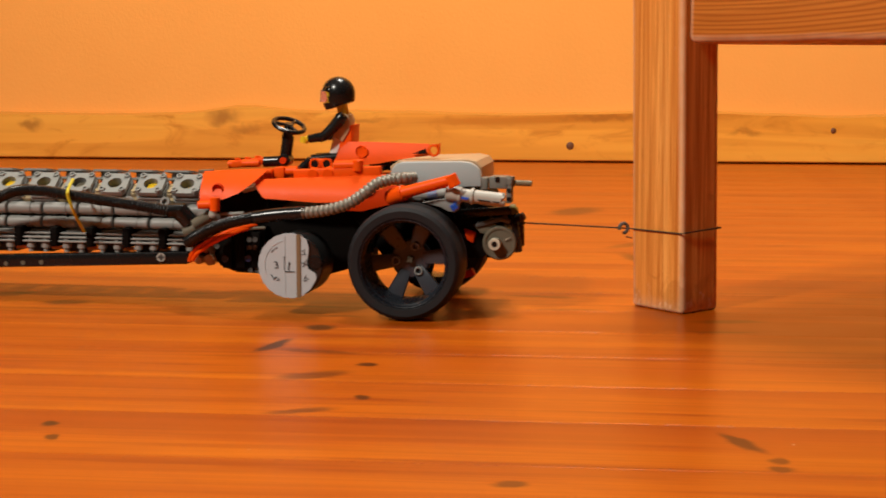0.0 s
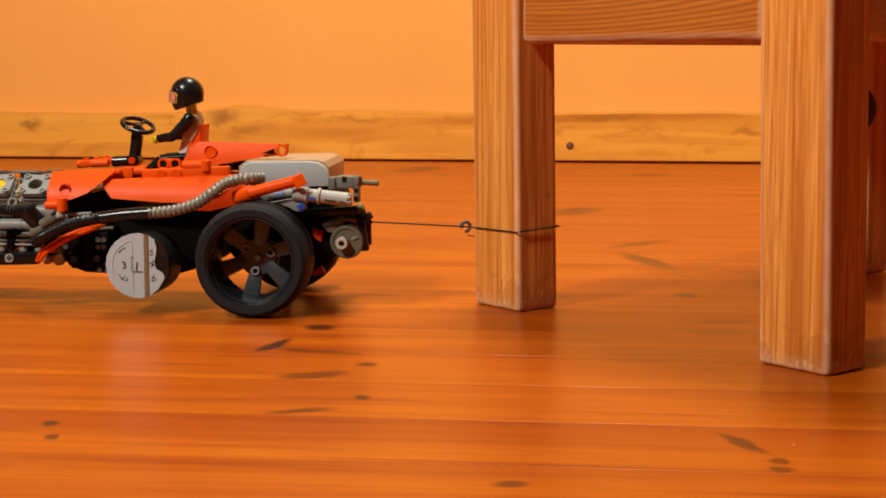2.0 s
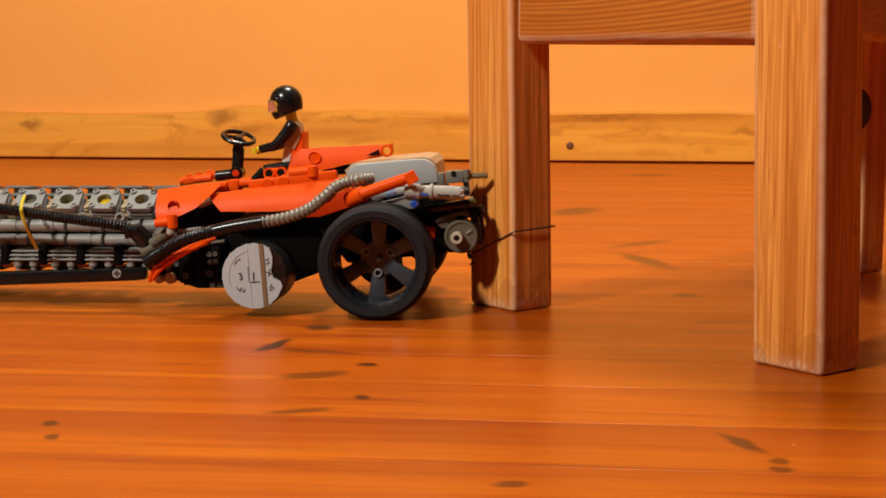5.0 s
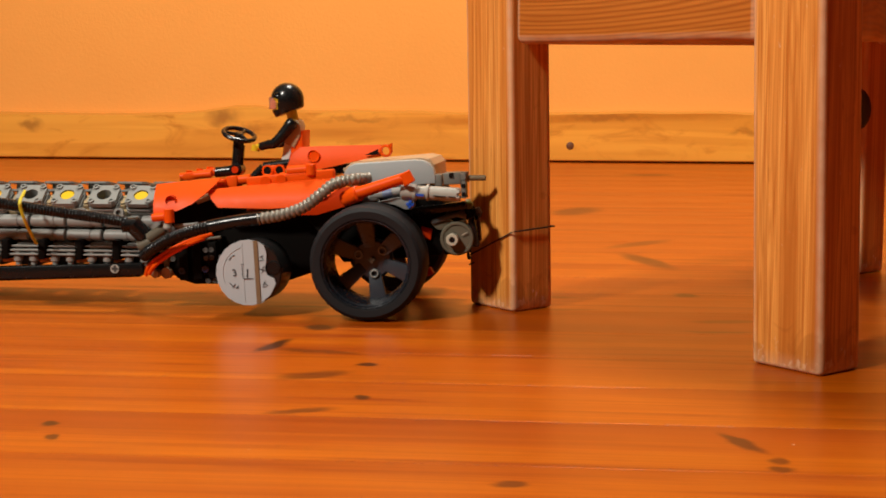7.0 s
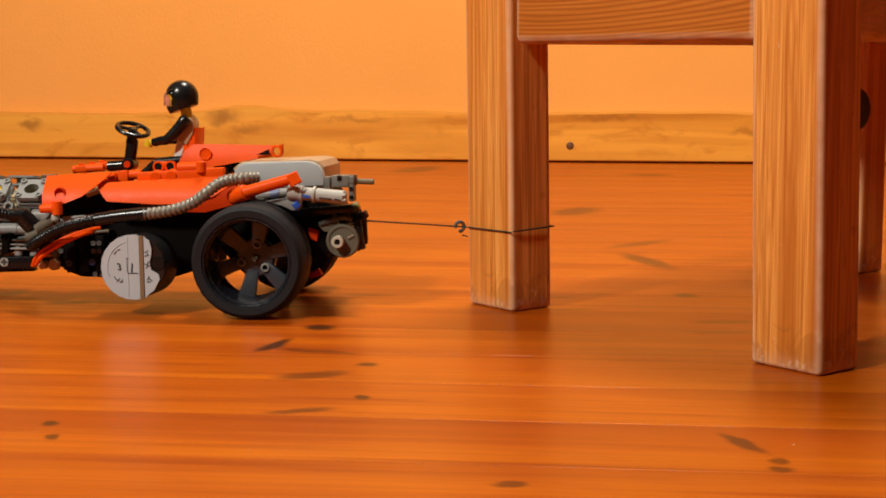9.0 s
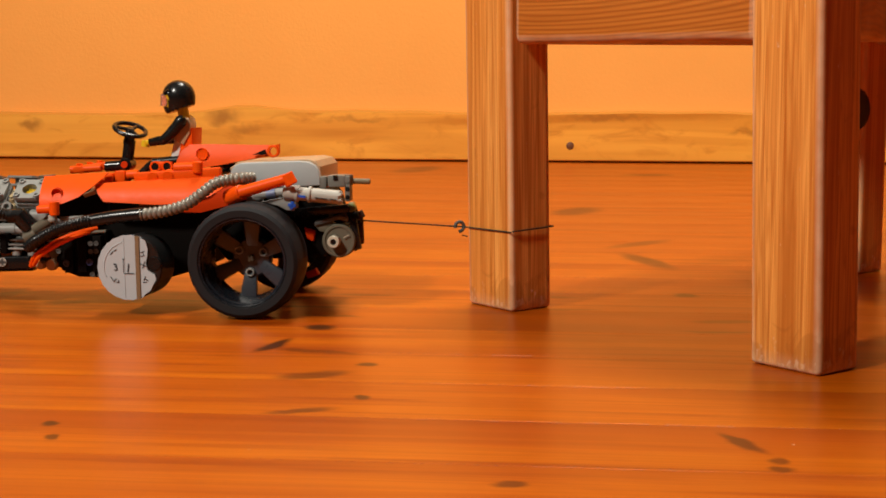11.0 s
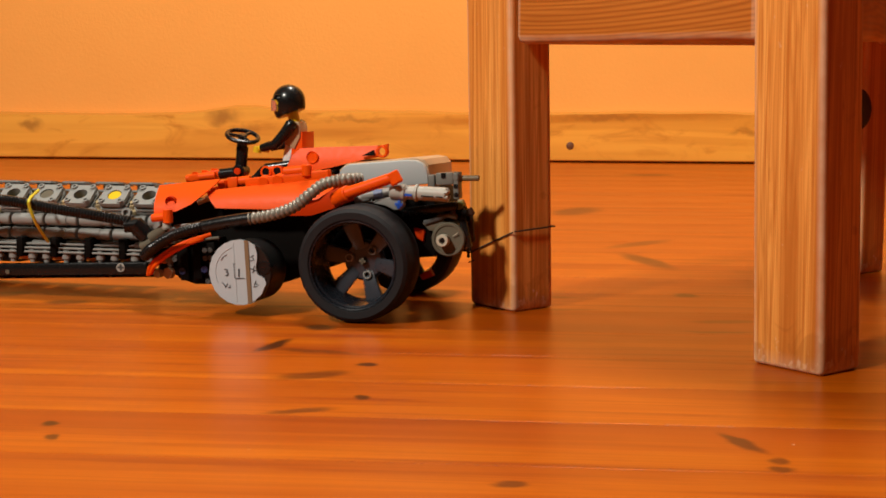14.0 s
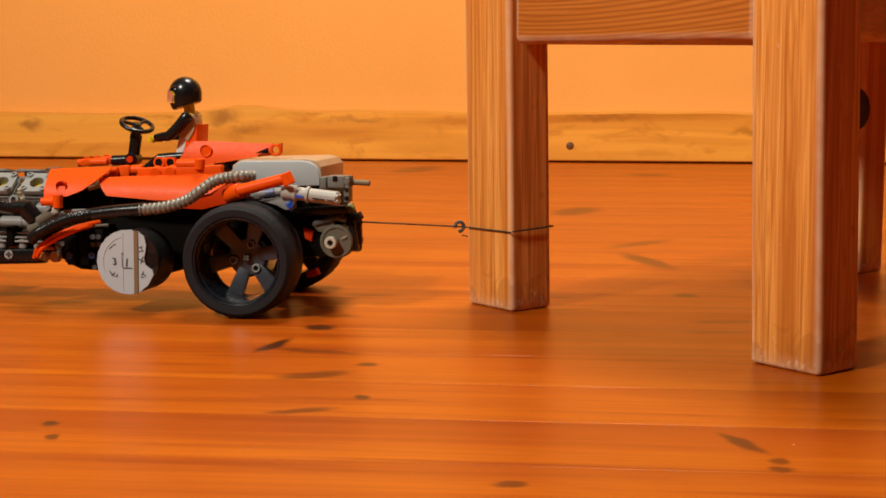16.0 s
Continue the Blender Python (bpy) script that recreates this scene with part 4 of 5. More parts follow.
mount("steering_joint", BLACK, lambda b: (rod(b, (-0.1200, -0.0120, 0.0648), (-0.1040, -0.0120, 0.0658), 0.0040, 14, bevel=0.0006), lathe(b, (-0.1030, -0.0170, 0.0664), (0, 1, 0), [(0, 0.0040), (0.0006, 0.0048), (0.012, 0.0048)], 20)), "black steering joint")
mount("joint_cap", RED_DARK, lambda b: lathe(b, (-0.1030, -0.0176, 0.0664), (0, -1, 0), [(0, 0.0026), (0.0012, 0.0026), (0.0012, 0.0014)], 14))
mount("steering_column", BLACK, lambda b: (rod(b, (-0.1040, -0.0100, 0.0640), (-0.1008, -0.0100, 0.0845), 0.0044, 16), rod(b, (-0.1022, -0.0100, 0.0812), (-0.0999, -0.0100, 0.0905), 0.0040, 16)), "black steering column")


def steering_wheel(b):
    c = Vector((-0.1003, -0.0100, 0.0921))
    ax = Vector((0.36, -0.30, 1)).normalized()
    u, v = frame_of(ax)
    loop = [c + (u * math.cos(a) + v * math.sin(a)) * 0.0118 for a in (2 * math.pi * i / 32 for i in range(33))]
    tube(b, loop, 0.0017, 10)
    for i in range(3):
        a = 2 * math.pi * i / 3 + 0.4
        rod(b, c, c + (u * math.cos(a) + v * math.sin(a)) * 0.0115, 0.0014, 8)
    lathe(b, c - ax * 0.002, ax, [(0, 0.0034), (0.003, 0.0034), (0.0036, 0.0026)], 14)


mount("steering_wheel", BLACK, steering_wheel, "black three-spoked steering wheel")
# seat back, fins and connectors
mount("seat_back", RED, lambda b: (slab(b, [(-0.0650, 0.0674), (-0.0612, 0.0790), (-0.0590, 0.0926), (-0.0512, 0.0928), (-0.0520, 0.0800), (-0.0490, 0.0675)], -0.014, 0.012, 0.0006)), "red seat back")
panel("rear_fin", [(-0.0640, 0.0655), (-0.0590, 0.0762), (-0.0535, 0.0806), (-0.0389, 0.0808), (-0.0093, 0.0800), (0.0072, 0.0797), (0.0072, 0.0712), (-0.0030, 0.0700), (-0.0140, 0.0684), (-0.0290, 0.0654), (-0.0450, 0.0635)], -0.019, 0.001, "red wing panel", lean=0.005)
mount("fin_peg", RED, lambda b: lathe(b, (-0.0428, -0.0190, 0.0738), (0, -1, 0), [(0, 0.0046), (0.0014, 0.0044), (0.0004, 0.0034), (0.0002, 0.0020)], 18))
mount("fin_tip", RED, lambda b: (lathe(b, (0.0112, -0.0170, 0.0752), (0, -1, 0), [(0, 0.0046), (0.0044, 0.0046), (0.0050, 0.0042), (0.0050, 0.0029), (0, 0.0029)], 24, closed=True), slab(b, [(0.0066, 0.0797), (0.0125, 0.0796), (0.0160, 0.0806), (0.0158, 0.0770), (0.0140, 0.0792), (0.0112, 0.0799)], -0.0215, -0.0175)), "red ring at the tip of the wing")
# flat black patch that paints the shade beside the wing's ring
mount("fin_shade_patch", BLACK, lambda b: slab(b, [(-0.0040, 0.0728), (0.0056, 0.0768), (0.0060, 0.0728)], -0.0222, -0.0200), "black patch for the shade in the wing")
mount("twin_block", RED, lambda b: (box(b, (-0.0797, -0.0300, 0.0605), (-0.0642, -0.0200, 0.0687), 0.0016),), "red block with two holes")
for v in ((-0.0752, -0.0305, 0.0652), (-0.0663, -0.0305, 0.0653)):
    mount("bore_ring", RED, lambda b: lathe(b, v, (0, -1, 0), [(0, 0.0042), (0.0010, 0.0042), (0.0010, 0.0029), (0, 0.0029)], 18))
    mount("bore", BLACK, lambda b: lathe(b, v, (0, -1, 0), [(0.0, 0.0029), (0.0004, 0.0029)], 16))
mount("connector", RED, lambda b: (rod(b, (-0.0599, -0.0340, 0.0644), (-0.0430, -0.0340, 0.0650), 0.0036, 14, bevel=0.0006), rod(b, (-0.0417, -0.0360, 0.0605), (-0.0416, -0.0360, 0.0690), 0.0038, 16, bevel=0.0006)), "red pin connectors")
mount("dark_frame", BLACK, lambda b: (box(b, (-0.0406, -0.0300, 0.0602), (-0.0254, 0.0300, 0.0632), 0.001), box(b, (-0.0380, -0.0160, 0.0600), (-0.0130, 0.0200, 0.0672), 0.001)))

# battery case and rear end
mount("battery_case", LIGHT_GREY, lambda b: slab(b, [(-0.0183, 0.0588), (-0.0170, 0.0625), (-0.0141, 0.0658), (-0.0095, 0.0675), (0.0336, 0.0684), (0.0401, 0.0677), (0.0446, 0.0653), (0.0475, 0.0613), (0.0484, 0.0564), (0.0484, 0.0507), (0.0146, 0.0494), (-0.0053, 0.0540)], -0.035, -0.028, 0.001), "light grey battery case side")
mount("battery_lid", TAN, lambda b: slab(b, [(-0.0200, 0.0634), (-0.0140, 0.0678), (0.0372, 0.0697), (0.0440, 0.0682), (0.0474, 0.0640), (0.0475, 0.0504), (-0.0154, 0.0494)], -0.0275, 0.040, 0.001), "tan battery case lid")
mount("red_link", RED, lambda b: (rod(b, (-0.0039, -0.0620, 0.0476), (0.0325, -0.0620, 0.0577), 0.0044, 16, 0.0038), rod(b, (0.0300, -0.0620, 0.0608), (0.0341, -0.0620, 0.0529), 0.0046, 16, bevel=0.0006), rod(b, (-0.0146, -0.0540, 0.0434), (-0.0023, -0.0620, 0.0480), 0.0058, 16, bevel=0.0008)), "red link arm")
mount("link_ribs", RED_DARK, lambda b: [lathe(b, Vector(c), (1, 0, 0.25), [(0, 0.0052), (0.0012, 0.0052)], 16) for c in ((-0.0102, -0.0550, 0.0452), (-0.0069, -0.0550, 0.0465), (-0.0037, -0.0550, 0.0473))])
mount("grey_axle", GREY, lambda b: (rod(b, (0.0024, -0.0460, 0.0446), (0.0290, -0.0460, 0.0474), 0.0032, 14), rod(b, (-0.0034, -0.0440, 0.0419), (0.0073, -0.0440, 0.0445), 0.0046, 14)), "grey axle")
mount("blue_bush", PALE_BLUE, lambda b: rod(b, (0.0120, -0.0470, 0.0452), (0.0185, -0.0470, 0.0461), 0.0034, 14), "pale blue bush")
mount("white_connector", WHITE, lambda b: (rod(b, (0.0264, -0.0550, 0.0474), (0.0378, -0.0550, 0.0464), 0.0056, 18, bevel=0.0008), rod(b, (0.0370, -0.0550, 0.0464), (0.0490, -0.0550, 0.0450), 0.0048, 18), rod(b, (0.0466, -0.0550, 0.0453), (0.0667, -0.0550, 0.0433), 0.0050, 18, bevel=0.0006)), "white axle connector with slots")
mount("connector_slot", BLACK, lambda b: (beam(b, (0.0498, -0.0603, 0.0435), (0.0586, -0.0603, 0.0424), 0.0006, 0.0008, 0), beam(b, (0.0602, -0.0603, 0.0425), (0.0650, -0.0603, 0.0418), 0.0006, 0.0006, 0)))
mount("connector_ring", WHITE, lambda b: [lathe(b, Vector(c), (1, 0, -0.12), [(0, 0.0056), (0.0004, 0.0060), (0.0018, 0.0060), (0.0022, 0.0056)], 20) for c in ((0.0353, -0.0550, 0.0463), (0.0442, -0.0550, 0.0457))], "white raised collars")
mount("connector_teeth", WHITE, lambda b: [box(b, (-0.0010, -0.0011, 0.0026), (0.0016, 0.0011, 0.0048), 0.0003, Matrix.Translation((0.0667, -0.0550, 0.0433)) @ Matrix.Rotation(radians(60 * i), 4, "X")) for i in range(6)])
mount("connector_slot", BLUE, lambda b: beam(b, (0.0379, -0.0606, 0.0449), (0.0431, -0.0606, 0.0442), 0.0008, 0.0016, 0))
mount("lever", GREY, lambda b: slab(b, [(0.0092, 0.0406), (0.0263, 0.0437), (0.0352, 0.0410), (0.0360, 0.0370), (0.0328, 0.0342), (0.0283, 0.0345), (0.0222, 0.0376)], -0.0565, -0.0505, 0.0008), "grey lever")
mount("blue_pin", BLUE, lambda b: [box(b, (-0.0028, -0.0008, -0.0011), (0.0028, 0.0008, 0.0011), 0.0002, Matrix.Translation((0.0325, -0.0572, 0.0381)) @ Matrix.Rotation(radians(r), 4, "Y")) for r in (10, 100)], "bright blue cross pin")
mount("rear_frame", MATT, lambda b: slab(b, [(-0.0477, 0.0301), (-0.0216, 0.0459), (0.0476, 0.0469), (0.0519, 0.0415), (0.0545, 0.0302), (0.0554, 0.0049), (0.0495, -0.0012), (-0.0218, -0.0036)], -0.036, 0.036, 0.0012), "black rear frame")
for y0, y1, x1, z0, z1 in ((-0.030, -0.018, 0.0085, -0.022, 0.006), (-0.016, -0.004, 0.0040, -0.016, 0.012), (-0.002, 0.010, 0.0095, -0.012, 0.000), (0.012, 0.022, 0.0055, -0.020, 0.010), (0.024, 0.034, 0.0085, -0.024, -0.006)):
    c = Vector((0.0554, -0.0000, 0.0205))
    mount("rear_brick", MATT, lambda b: box(b, (c.x - 0.004, y0, c.z + z0), (c.x + x1, y1, c.z + z1), 0.0012))
    mount("rear_pin", OLD_GREY, lambda b: lathe(b, (c.x + x1, (y0 + y1) / 2, c.z + (z0 + z1) / 2), (1, 0, 0), [(0, 0.0022), (0.0016, 0.0022), (0.0016, 0.0012), (0.0004, 0.0010)], 12))
mount("rear_beam", BLACK, lambda b: beam(b, (0.0283, -0.0420, 0.0316), (0.0711, -0.0420, 0.0348), 0.008, 0.0060), "black beam")
mount("rear_beam", DARK, lambda b: beam(b, (0.0453, -0.0400, 0.0236), (0.0689, -0.0400, 0.0297), 0.006, 0.0036), "dark grey beam")
mount("rear_beam", BLACK, lambda b: beam(b, (0.0722, -0.0380, 0.0325), (0.0761, -0.0380, 0.0044), 0.006, 0.0056), "black beam")
mount("rear_block", BLOCK_GREY, lambda b: box(b, (0.0544, -0.0360, 0.0494), (0.0670, -0.0200, 0.0580), 0.0008), "grey rear block")
mount("rear_block", BLOCK_GREY, lambda b: box(b, (0.0476, -0.0340, 0.0483), (0.0529, -0.0200, 0.0570), 0.0008), "grey rear block")
mount("rear_pin", BLOCK_GREY, lambda b: rod(b, (0.0691, -0.0300, 0.0507), (0.0691, -0.0300, 0.0580), 0.0030, 12))
mount("block_slot", BLACK, lambda b: box(b, (0.0586, -0.0368, 0.0544), (0.0617, -0.0360, 0.0580), 0.0))
mount("tail_strut", BLACK, lambda b: rod(b, (0.0713, -0.0340, 0.0340), (0.0755, -0.0340, 0.0227), 0.0036, 12))
mount("rear_plate", BLOCK_GREY, lambda b: (box(b, (0.0664, -0.0350, 0.0390), (0.0704, -0.0240, 0.0572), 0.0008), rod(b, (0.0684, -0.0356, 0.0545), (0.0684, -0.0340, 0.0545), 0.0022, 14)), "worn grey upright plate")
mount("plate_bore", BLACK, lambda b: [lathe(b, (0.0685, -0.0350, z), (0, -1, 0), [(0, 0.0017), (0.0004, 0.0017)], 14) for z in (0.0420, 0.0480)])
mount("tail_pin", MOSS, lambda b: (rod(b, (0.0722, -0.0420, 0.0346), (0.0722, -0.0340, 0.0346), 0.0030, 16, bevel=0.0006), rod(b, (0.0660, -0.0400, 0.0352), (0.0722, -0.0400, 0.0346), 0.0020, 12)), "olive green pin")
mount("tail_clutter", MATT, lambda b: (box(b, (0.0600, -0.0390, 0.0240), (0.0740, -0.0300, 0.0330), 0.0012), rod(b, (0.0740, -0.0420, 0.0290), (0.0775, -0.0420, 0.0300), 0.0024, 12)), "black tail bricks")
mount("tail_rod", KHAKI, lambda b: (rod(b, (0.0692, -0.0280, 0.0534), (0.0842, -0.0280, 0.0528), 0.0021, 14, bevel=0.0004)), "tan tail rod")
mount("rear_plate", BROWN, lambda b: (beam(b, (0.0768, -0.0320, 0.0298), (0.0774, -0.0320, 0.0078), 0.005, 0.0042), beam(b, (0.0687, -0.0320, 0.0289), (0.0776, -0.0320, 0.0290), 0.005, 0.0036), beam(b, (0.0689, -0.0330, 0.0171), (0.0774, -0.0330, 0.0181), 0.005, 0.0034), beam(b, (0.0673, -0.0330, 0.0077), (0.0775, -0.0330, 0.0095), 0.005, 0.0036), rod(b, (0.0762, -0.0340, 0.0317), (0.0787, -0.0340, 0.0268), 0.0030, 12, bevel=0.0006)), "dark brown tail frame")
mount("tail_cap", BEIGE, lambda b: box(b, (0.0691, -0.0360, 0.0334), (0.0733, -0.0300, 0.0385), 0.001), "small beige cap")
mount("tail_pin", OLD_GREY, lambda b: (rod(b, (0.0642, -0.0420, 0.0339), (0.0675, -0.0420, 0.0348), 0.0022, 12), rod(b, (0.0636, -0.0430, 0.0283), (0.0701, -0.0430, 0.0268), 0.0018, 10)))
mount("rear_gear", OLD_GREY, lambda b: lathe(b, (0.0630, -0.0340, 0.0112), (0, -1, 0), [(0, 0.0122), (0.009, 0.0122), (0.010, 0.0114), (0.010, 0.0100), (0.0092, 0.0096)], 36), "grey motor drum")
mount("rear_bracket", OLD_GREY, lambda b: slab(b, [(0.0436, 0.0235), (0.0567, 0.0254), (0.0681, 0.0200), (0.0628, 0.0150), (0.0485, 0.0179)], -0.041, -0.036, 0.001), "grey bracket")
mount("motor_bush", CREAM, lambda b: lathe(b, (0.0602, -0.0440, 0.0110), (0, -1, 0), [(0, 0.0044), (0.006, 0.0044), (0.0065, 0.0040), (0.0065, 0.0022), (0.002, 0.0020)], 20), "cream axle bush")
mount("motor_bush", BLACK, lambda b: lathe(b, (0.0606, -0.0495, 0.0113), (0, -1, 0), [(0, 0.0021), (0.0003, 0.0021)], 12))
mount("gear_mark", CREAM, lambda b: beam(b, (0.0667, -0.0447, 0.0136), (0.0708, -0.0447, 0.0157), 0.0004, 0.0005, 0))
mount("red_block", RED_DARK, lambda b: slab(b, [(0.0366, 0.0206), (0.0448, 0.0183), (0.0432, 0.0101), (0.0383, 0.0125)], -0.0385, -0.035, 0.0008), "red inner block, dimmed in its colour")
mount("red_block", RED_DARK, lambda b: slab(b, [(0.0291, -0.0170), (0.0368, -0.0134), (0.0394, -0.0184), (0.0308, -0.0212)], -0.004, 0.004, 0.0008), "red inner block, dimmed in its colour")
mount("axle_tube", BLACK, lambda b: rod(b, (0, -0.05, 0), (0, 0.05, 0), 0.006, 16))


# ---- driver: one plain toy figure ----
SKIN = YELLOW
VISOR = material("rose_visor", (0.95, 0.62, 0.50), 0.12)
VISOR.node_tree.nodes["Principled BSDF"].inputs["Transmission Weight"].default_value = 0.85
OUTFIT = material("grey_outfit", (0.68, 0.66, 0.63), 0.4)


def driver():
    bm = bmesh.new()
    mats = [BLACK, SKIN, OUTFIT, VISOR, TAN]

    def use(i, fn):
        old = set(bm.faces)
        fn()
        for f in bm.faces:
            if f not in old:
                f.material_index = i

    c = Vector((-0.0628, -0.0000, 0.1162))
    rim = lambda x: -0.0098 + 0.33 * x

    def helmet():
        got = bmesh.ops.create_uvsphere(bm, u_segments=40, v_segments=28, radius=0.0123)["verts"]
        for v in got:
            x, y, z = v.co
            if z < 0:
                # the shell drops straight to a slanted rim, with the chin guard pushed forward
                x, y, z = x * (1 + 0.28 * (z / 0.0118) ** 2), y * (1 + 0.12 * (z / 0.0118) ** 2), z * 1.35
            z = max(z, rim(x))
            v.co = c + Vector((x, y * 0.95, z))
        # the side rings where the visor turns
        for s in (-1, 1):
            lathe(bm, c + Vector((-0.0045, s * 0.0098, 0.0015)), (0, s, 0), [(0, 0.0040), (0.0012, 0.0036), (0.0012, 0.0026), (0.0004, 0.0022), (0.0010, 0.0012)], 20)

    use(0, helmet)
    # the face shows in the opening of the helmet
    for f in bm.faces:
        d = f.calc_center_median() - c
        if d.x < -0.0048 and -0.0066 < d.z < 0.0012:
            f.material_index = 1
    for v in bm.verts:
        d = v.co - c
        if d.x < -0.0055 and -0.0066 < d.z < 0.0012:
            v.co = c + Vector((-0.0055 + (d.x + 0.0055) * 0.45, d.y * 0.94, d.z))
    use(1, lambda: rod(bm, (-0.0590, -0.0000, 0.0995), (-0.0605, -0.0000, 0.1085), 0.0042, 14))

    def visor():
        arc = [Vector((-0.0136 * math.cos(a), 0.0108 * math.sin(a), 0)) for a in (radians(-62 + 12.4 * i) for i in range(11))]
        rows = [[bm.verts.new(c + p * k + Vector((0, 0, z))) for p in arc] for k, z in ((1.0, 0.0024), (1.04, -0.0066), (0.99, -0.0066), (0.95, 0.0024))]
        for p, q in zip(rows, rows[1:] + rows[:1]):
            for i in range(10):
                bm.faces.new((p[i], p[i + 1], q[i + 1], q[i]))
        bm.faces.new([r[0] for r in rows])
        bm.faces.new([r[-1] for r in rows][::-1])

    use(3, visor)
    # torso, wider at the shoulders
    use(4, lambda: slab(bm, [(-0.0655, 0.0843), (-0.0636, 0.0980), (-0.0601, 0.1014), (-0.0535, 0.1000), (-0.0522, 0.0960), (-0.0528, 0.0890), (-0.0580, 0.0802)], -0.0085, 0.0085, 0.0012))
    use(2, lambda: slab(bm, [(-0.0692, 0.0695), (-0.0655, 0.0843), (-0.0594, 0.0852), (-0.0599, 0.0751), (-0.0622, 0.0683)], -0.0070, 0.0070, 0.0010))
    for s in (-1, 1):
        sh, el, ha = Vector((-0.0572, -0.0105, 0.0983)), Vector((-0.0712, -0.0120, 0.0849)), Vector((-0.0861, -0.0080, 0.0820))
        for v in (sh, el, ha):
            v.y *= -s
        use(0, lambda: (tube(bm, spline([sh + Vector((0.0008, 0, 0.0026)), sh.lerp(el, 0.45), el, el.lerp(ha, 0.35), el.lerp(ha, 0.8)], 0.25), lambda i: 0.0046 - 0.0001 * i if i else 0.003, 14)))
        use(1, lambda: (rod(bm, el.lerp(ha, 0.75), ha, 0.0022, 12), lathe(bm, ha + (ha - el) * 0.10 + Vector((0, 0, -0.0022)), (0.2, 0, 1), [(0, 0.0032), (0.0044, 0.0032), (0.0044, 0.0019), (0, 0.0019)], 16, closed=True)))
        hip, knee, foot = Vector((-0.0607, -0.0060, 0.0691)), Vector((-0.0820, -0.0080, 0.0673)), Vector((-0.0926, -0.0080, 0.0578))
        for v in (hip, knee, foot):
            v.y *= -s
        use(0, lambda: (tube(bm, [hip, hip.lerp(knee, 0.5), knee], 0.0036, 12), tube(bm, [knee, knee.lerp(foot, 0.5), foot], 0.0032, 12)))
    bmesh.ops.translate(bm, verts=bm.verts, vec=(0, -0.007, 0))
    ob = part("toy_driver", bm, mats)
    return tagged(ob, "seated toy driver figure in a black helmet", "toy figure")


the_driver = driver()

# ---- tow cord ----
CORD = material("dark_cord", (0.035, 0.022, 0.012), 0.8)
CORD_LENGTH = 0.090


def tow_cord():
    """Two straight lengths of cord that meet between the car and the hook."""
    half = CORD_LENGTH / 2
    ends = []
    for k in (0, 1):
        bm = bmesh.new()
        tube(bm, [Vector((half * i / 4, 0, 0)) for i in range(5)], 0.00055, 8)
        ends.append(tagged(part("tow_cord", bm, CORD), "thin dark cord tied to the car's tail" if k == 0 else "thin dark cord ending in a small hook", "cord", "tow cord"))
    bm = bmesh.new()
    loop = [Vector((half - 0.0035 + 0.0036 * math.cos(a), 0, 0.0036 * math.sin(a))) for a in (radians(200 - 24 * i) for i in range(13))]
    tube(bm, loop, 0.0013, 10)
    part("hook", bm, DARK, ends[1], "small grey plastic hook")
    bm = bmesh.new()
    tube(bm, spline([(-0.004, -0.001, -0.003), (-0.0015, -0.0012, 0.001), (0.0005, 0.0008, -0.0008), (0.003, 0, 0)], 0.25), 0.0011, 8)
    part("knot", bm, CORD, ends[0])
    return ends


cord_tail, cord_hook = tow_cord()


def leg_loop():
    """The cord round the chair leg: three sides that lie still."""
    bm = bmesh.new()
    w, d, z = 0.0512, 0.0385, 0.0595
    pts = [(0.0003, 0.0, z - 0.0006), (0.0006, d * 0.5, z + 0.0002), (0.0004, d + 0.0004, z + 0.0008), (-w - 0.0004, d + 0.0006, z), (-w - 0.0006, 0.004, z - 0.001)]
    tube(bm, [Vector(p) for p in pts], 0.00055, 8)
    return tagged(part("cord_loop", bm, CORD), "thin dark cord loop round the chair leg", "cord")


def loop_front():
    bm = bmesh.new()
    tube(bm, [Vector((0, -0.0016, 0)), Vector((-0.024, -0.0017, 0.0)), Vector((-0.0540, -0.0016, 0.0))], 0.00055, 8)
    rod(bm, (-0.0500, -0.0016, -0.0068), (-0.0565, -0.0016, -0.0064), 0.0005, 8)
    return tagged(part("cord_strand", bm, CORD), "loose dark cord strand across the leg", "cord")


the_loop = leg_loop()
the_strand = loop_front()


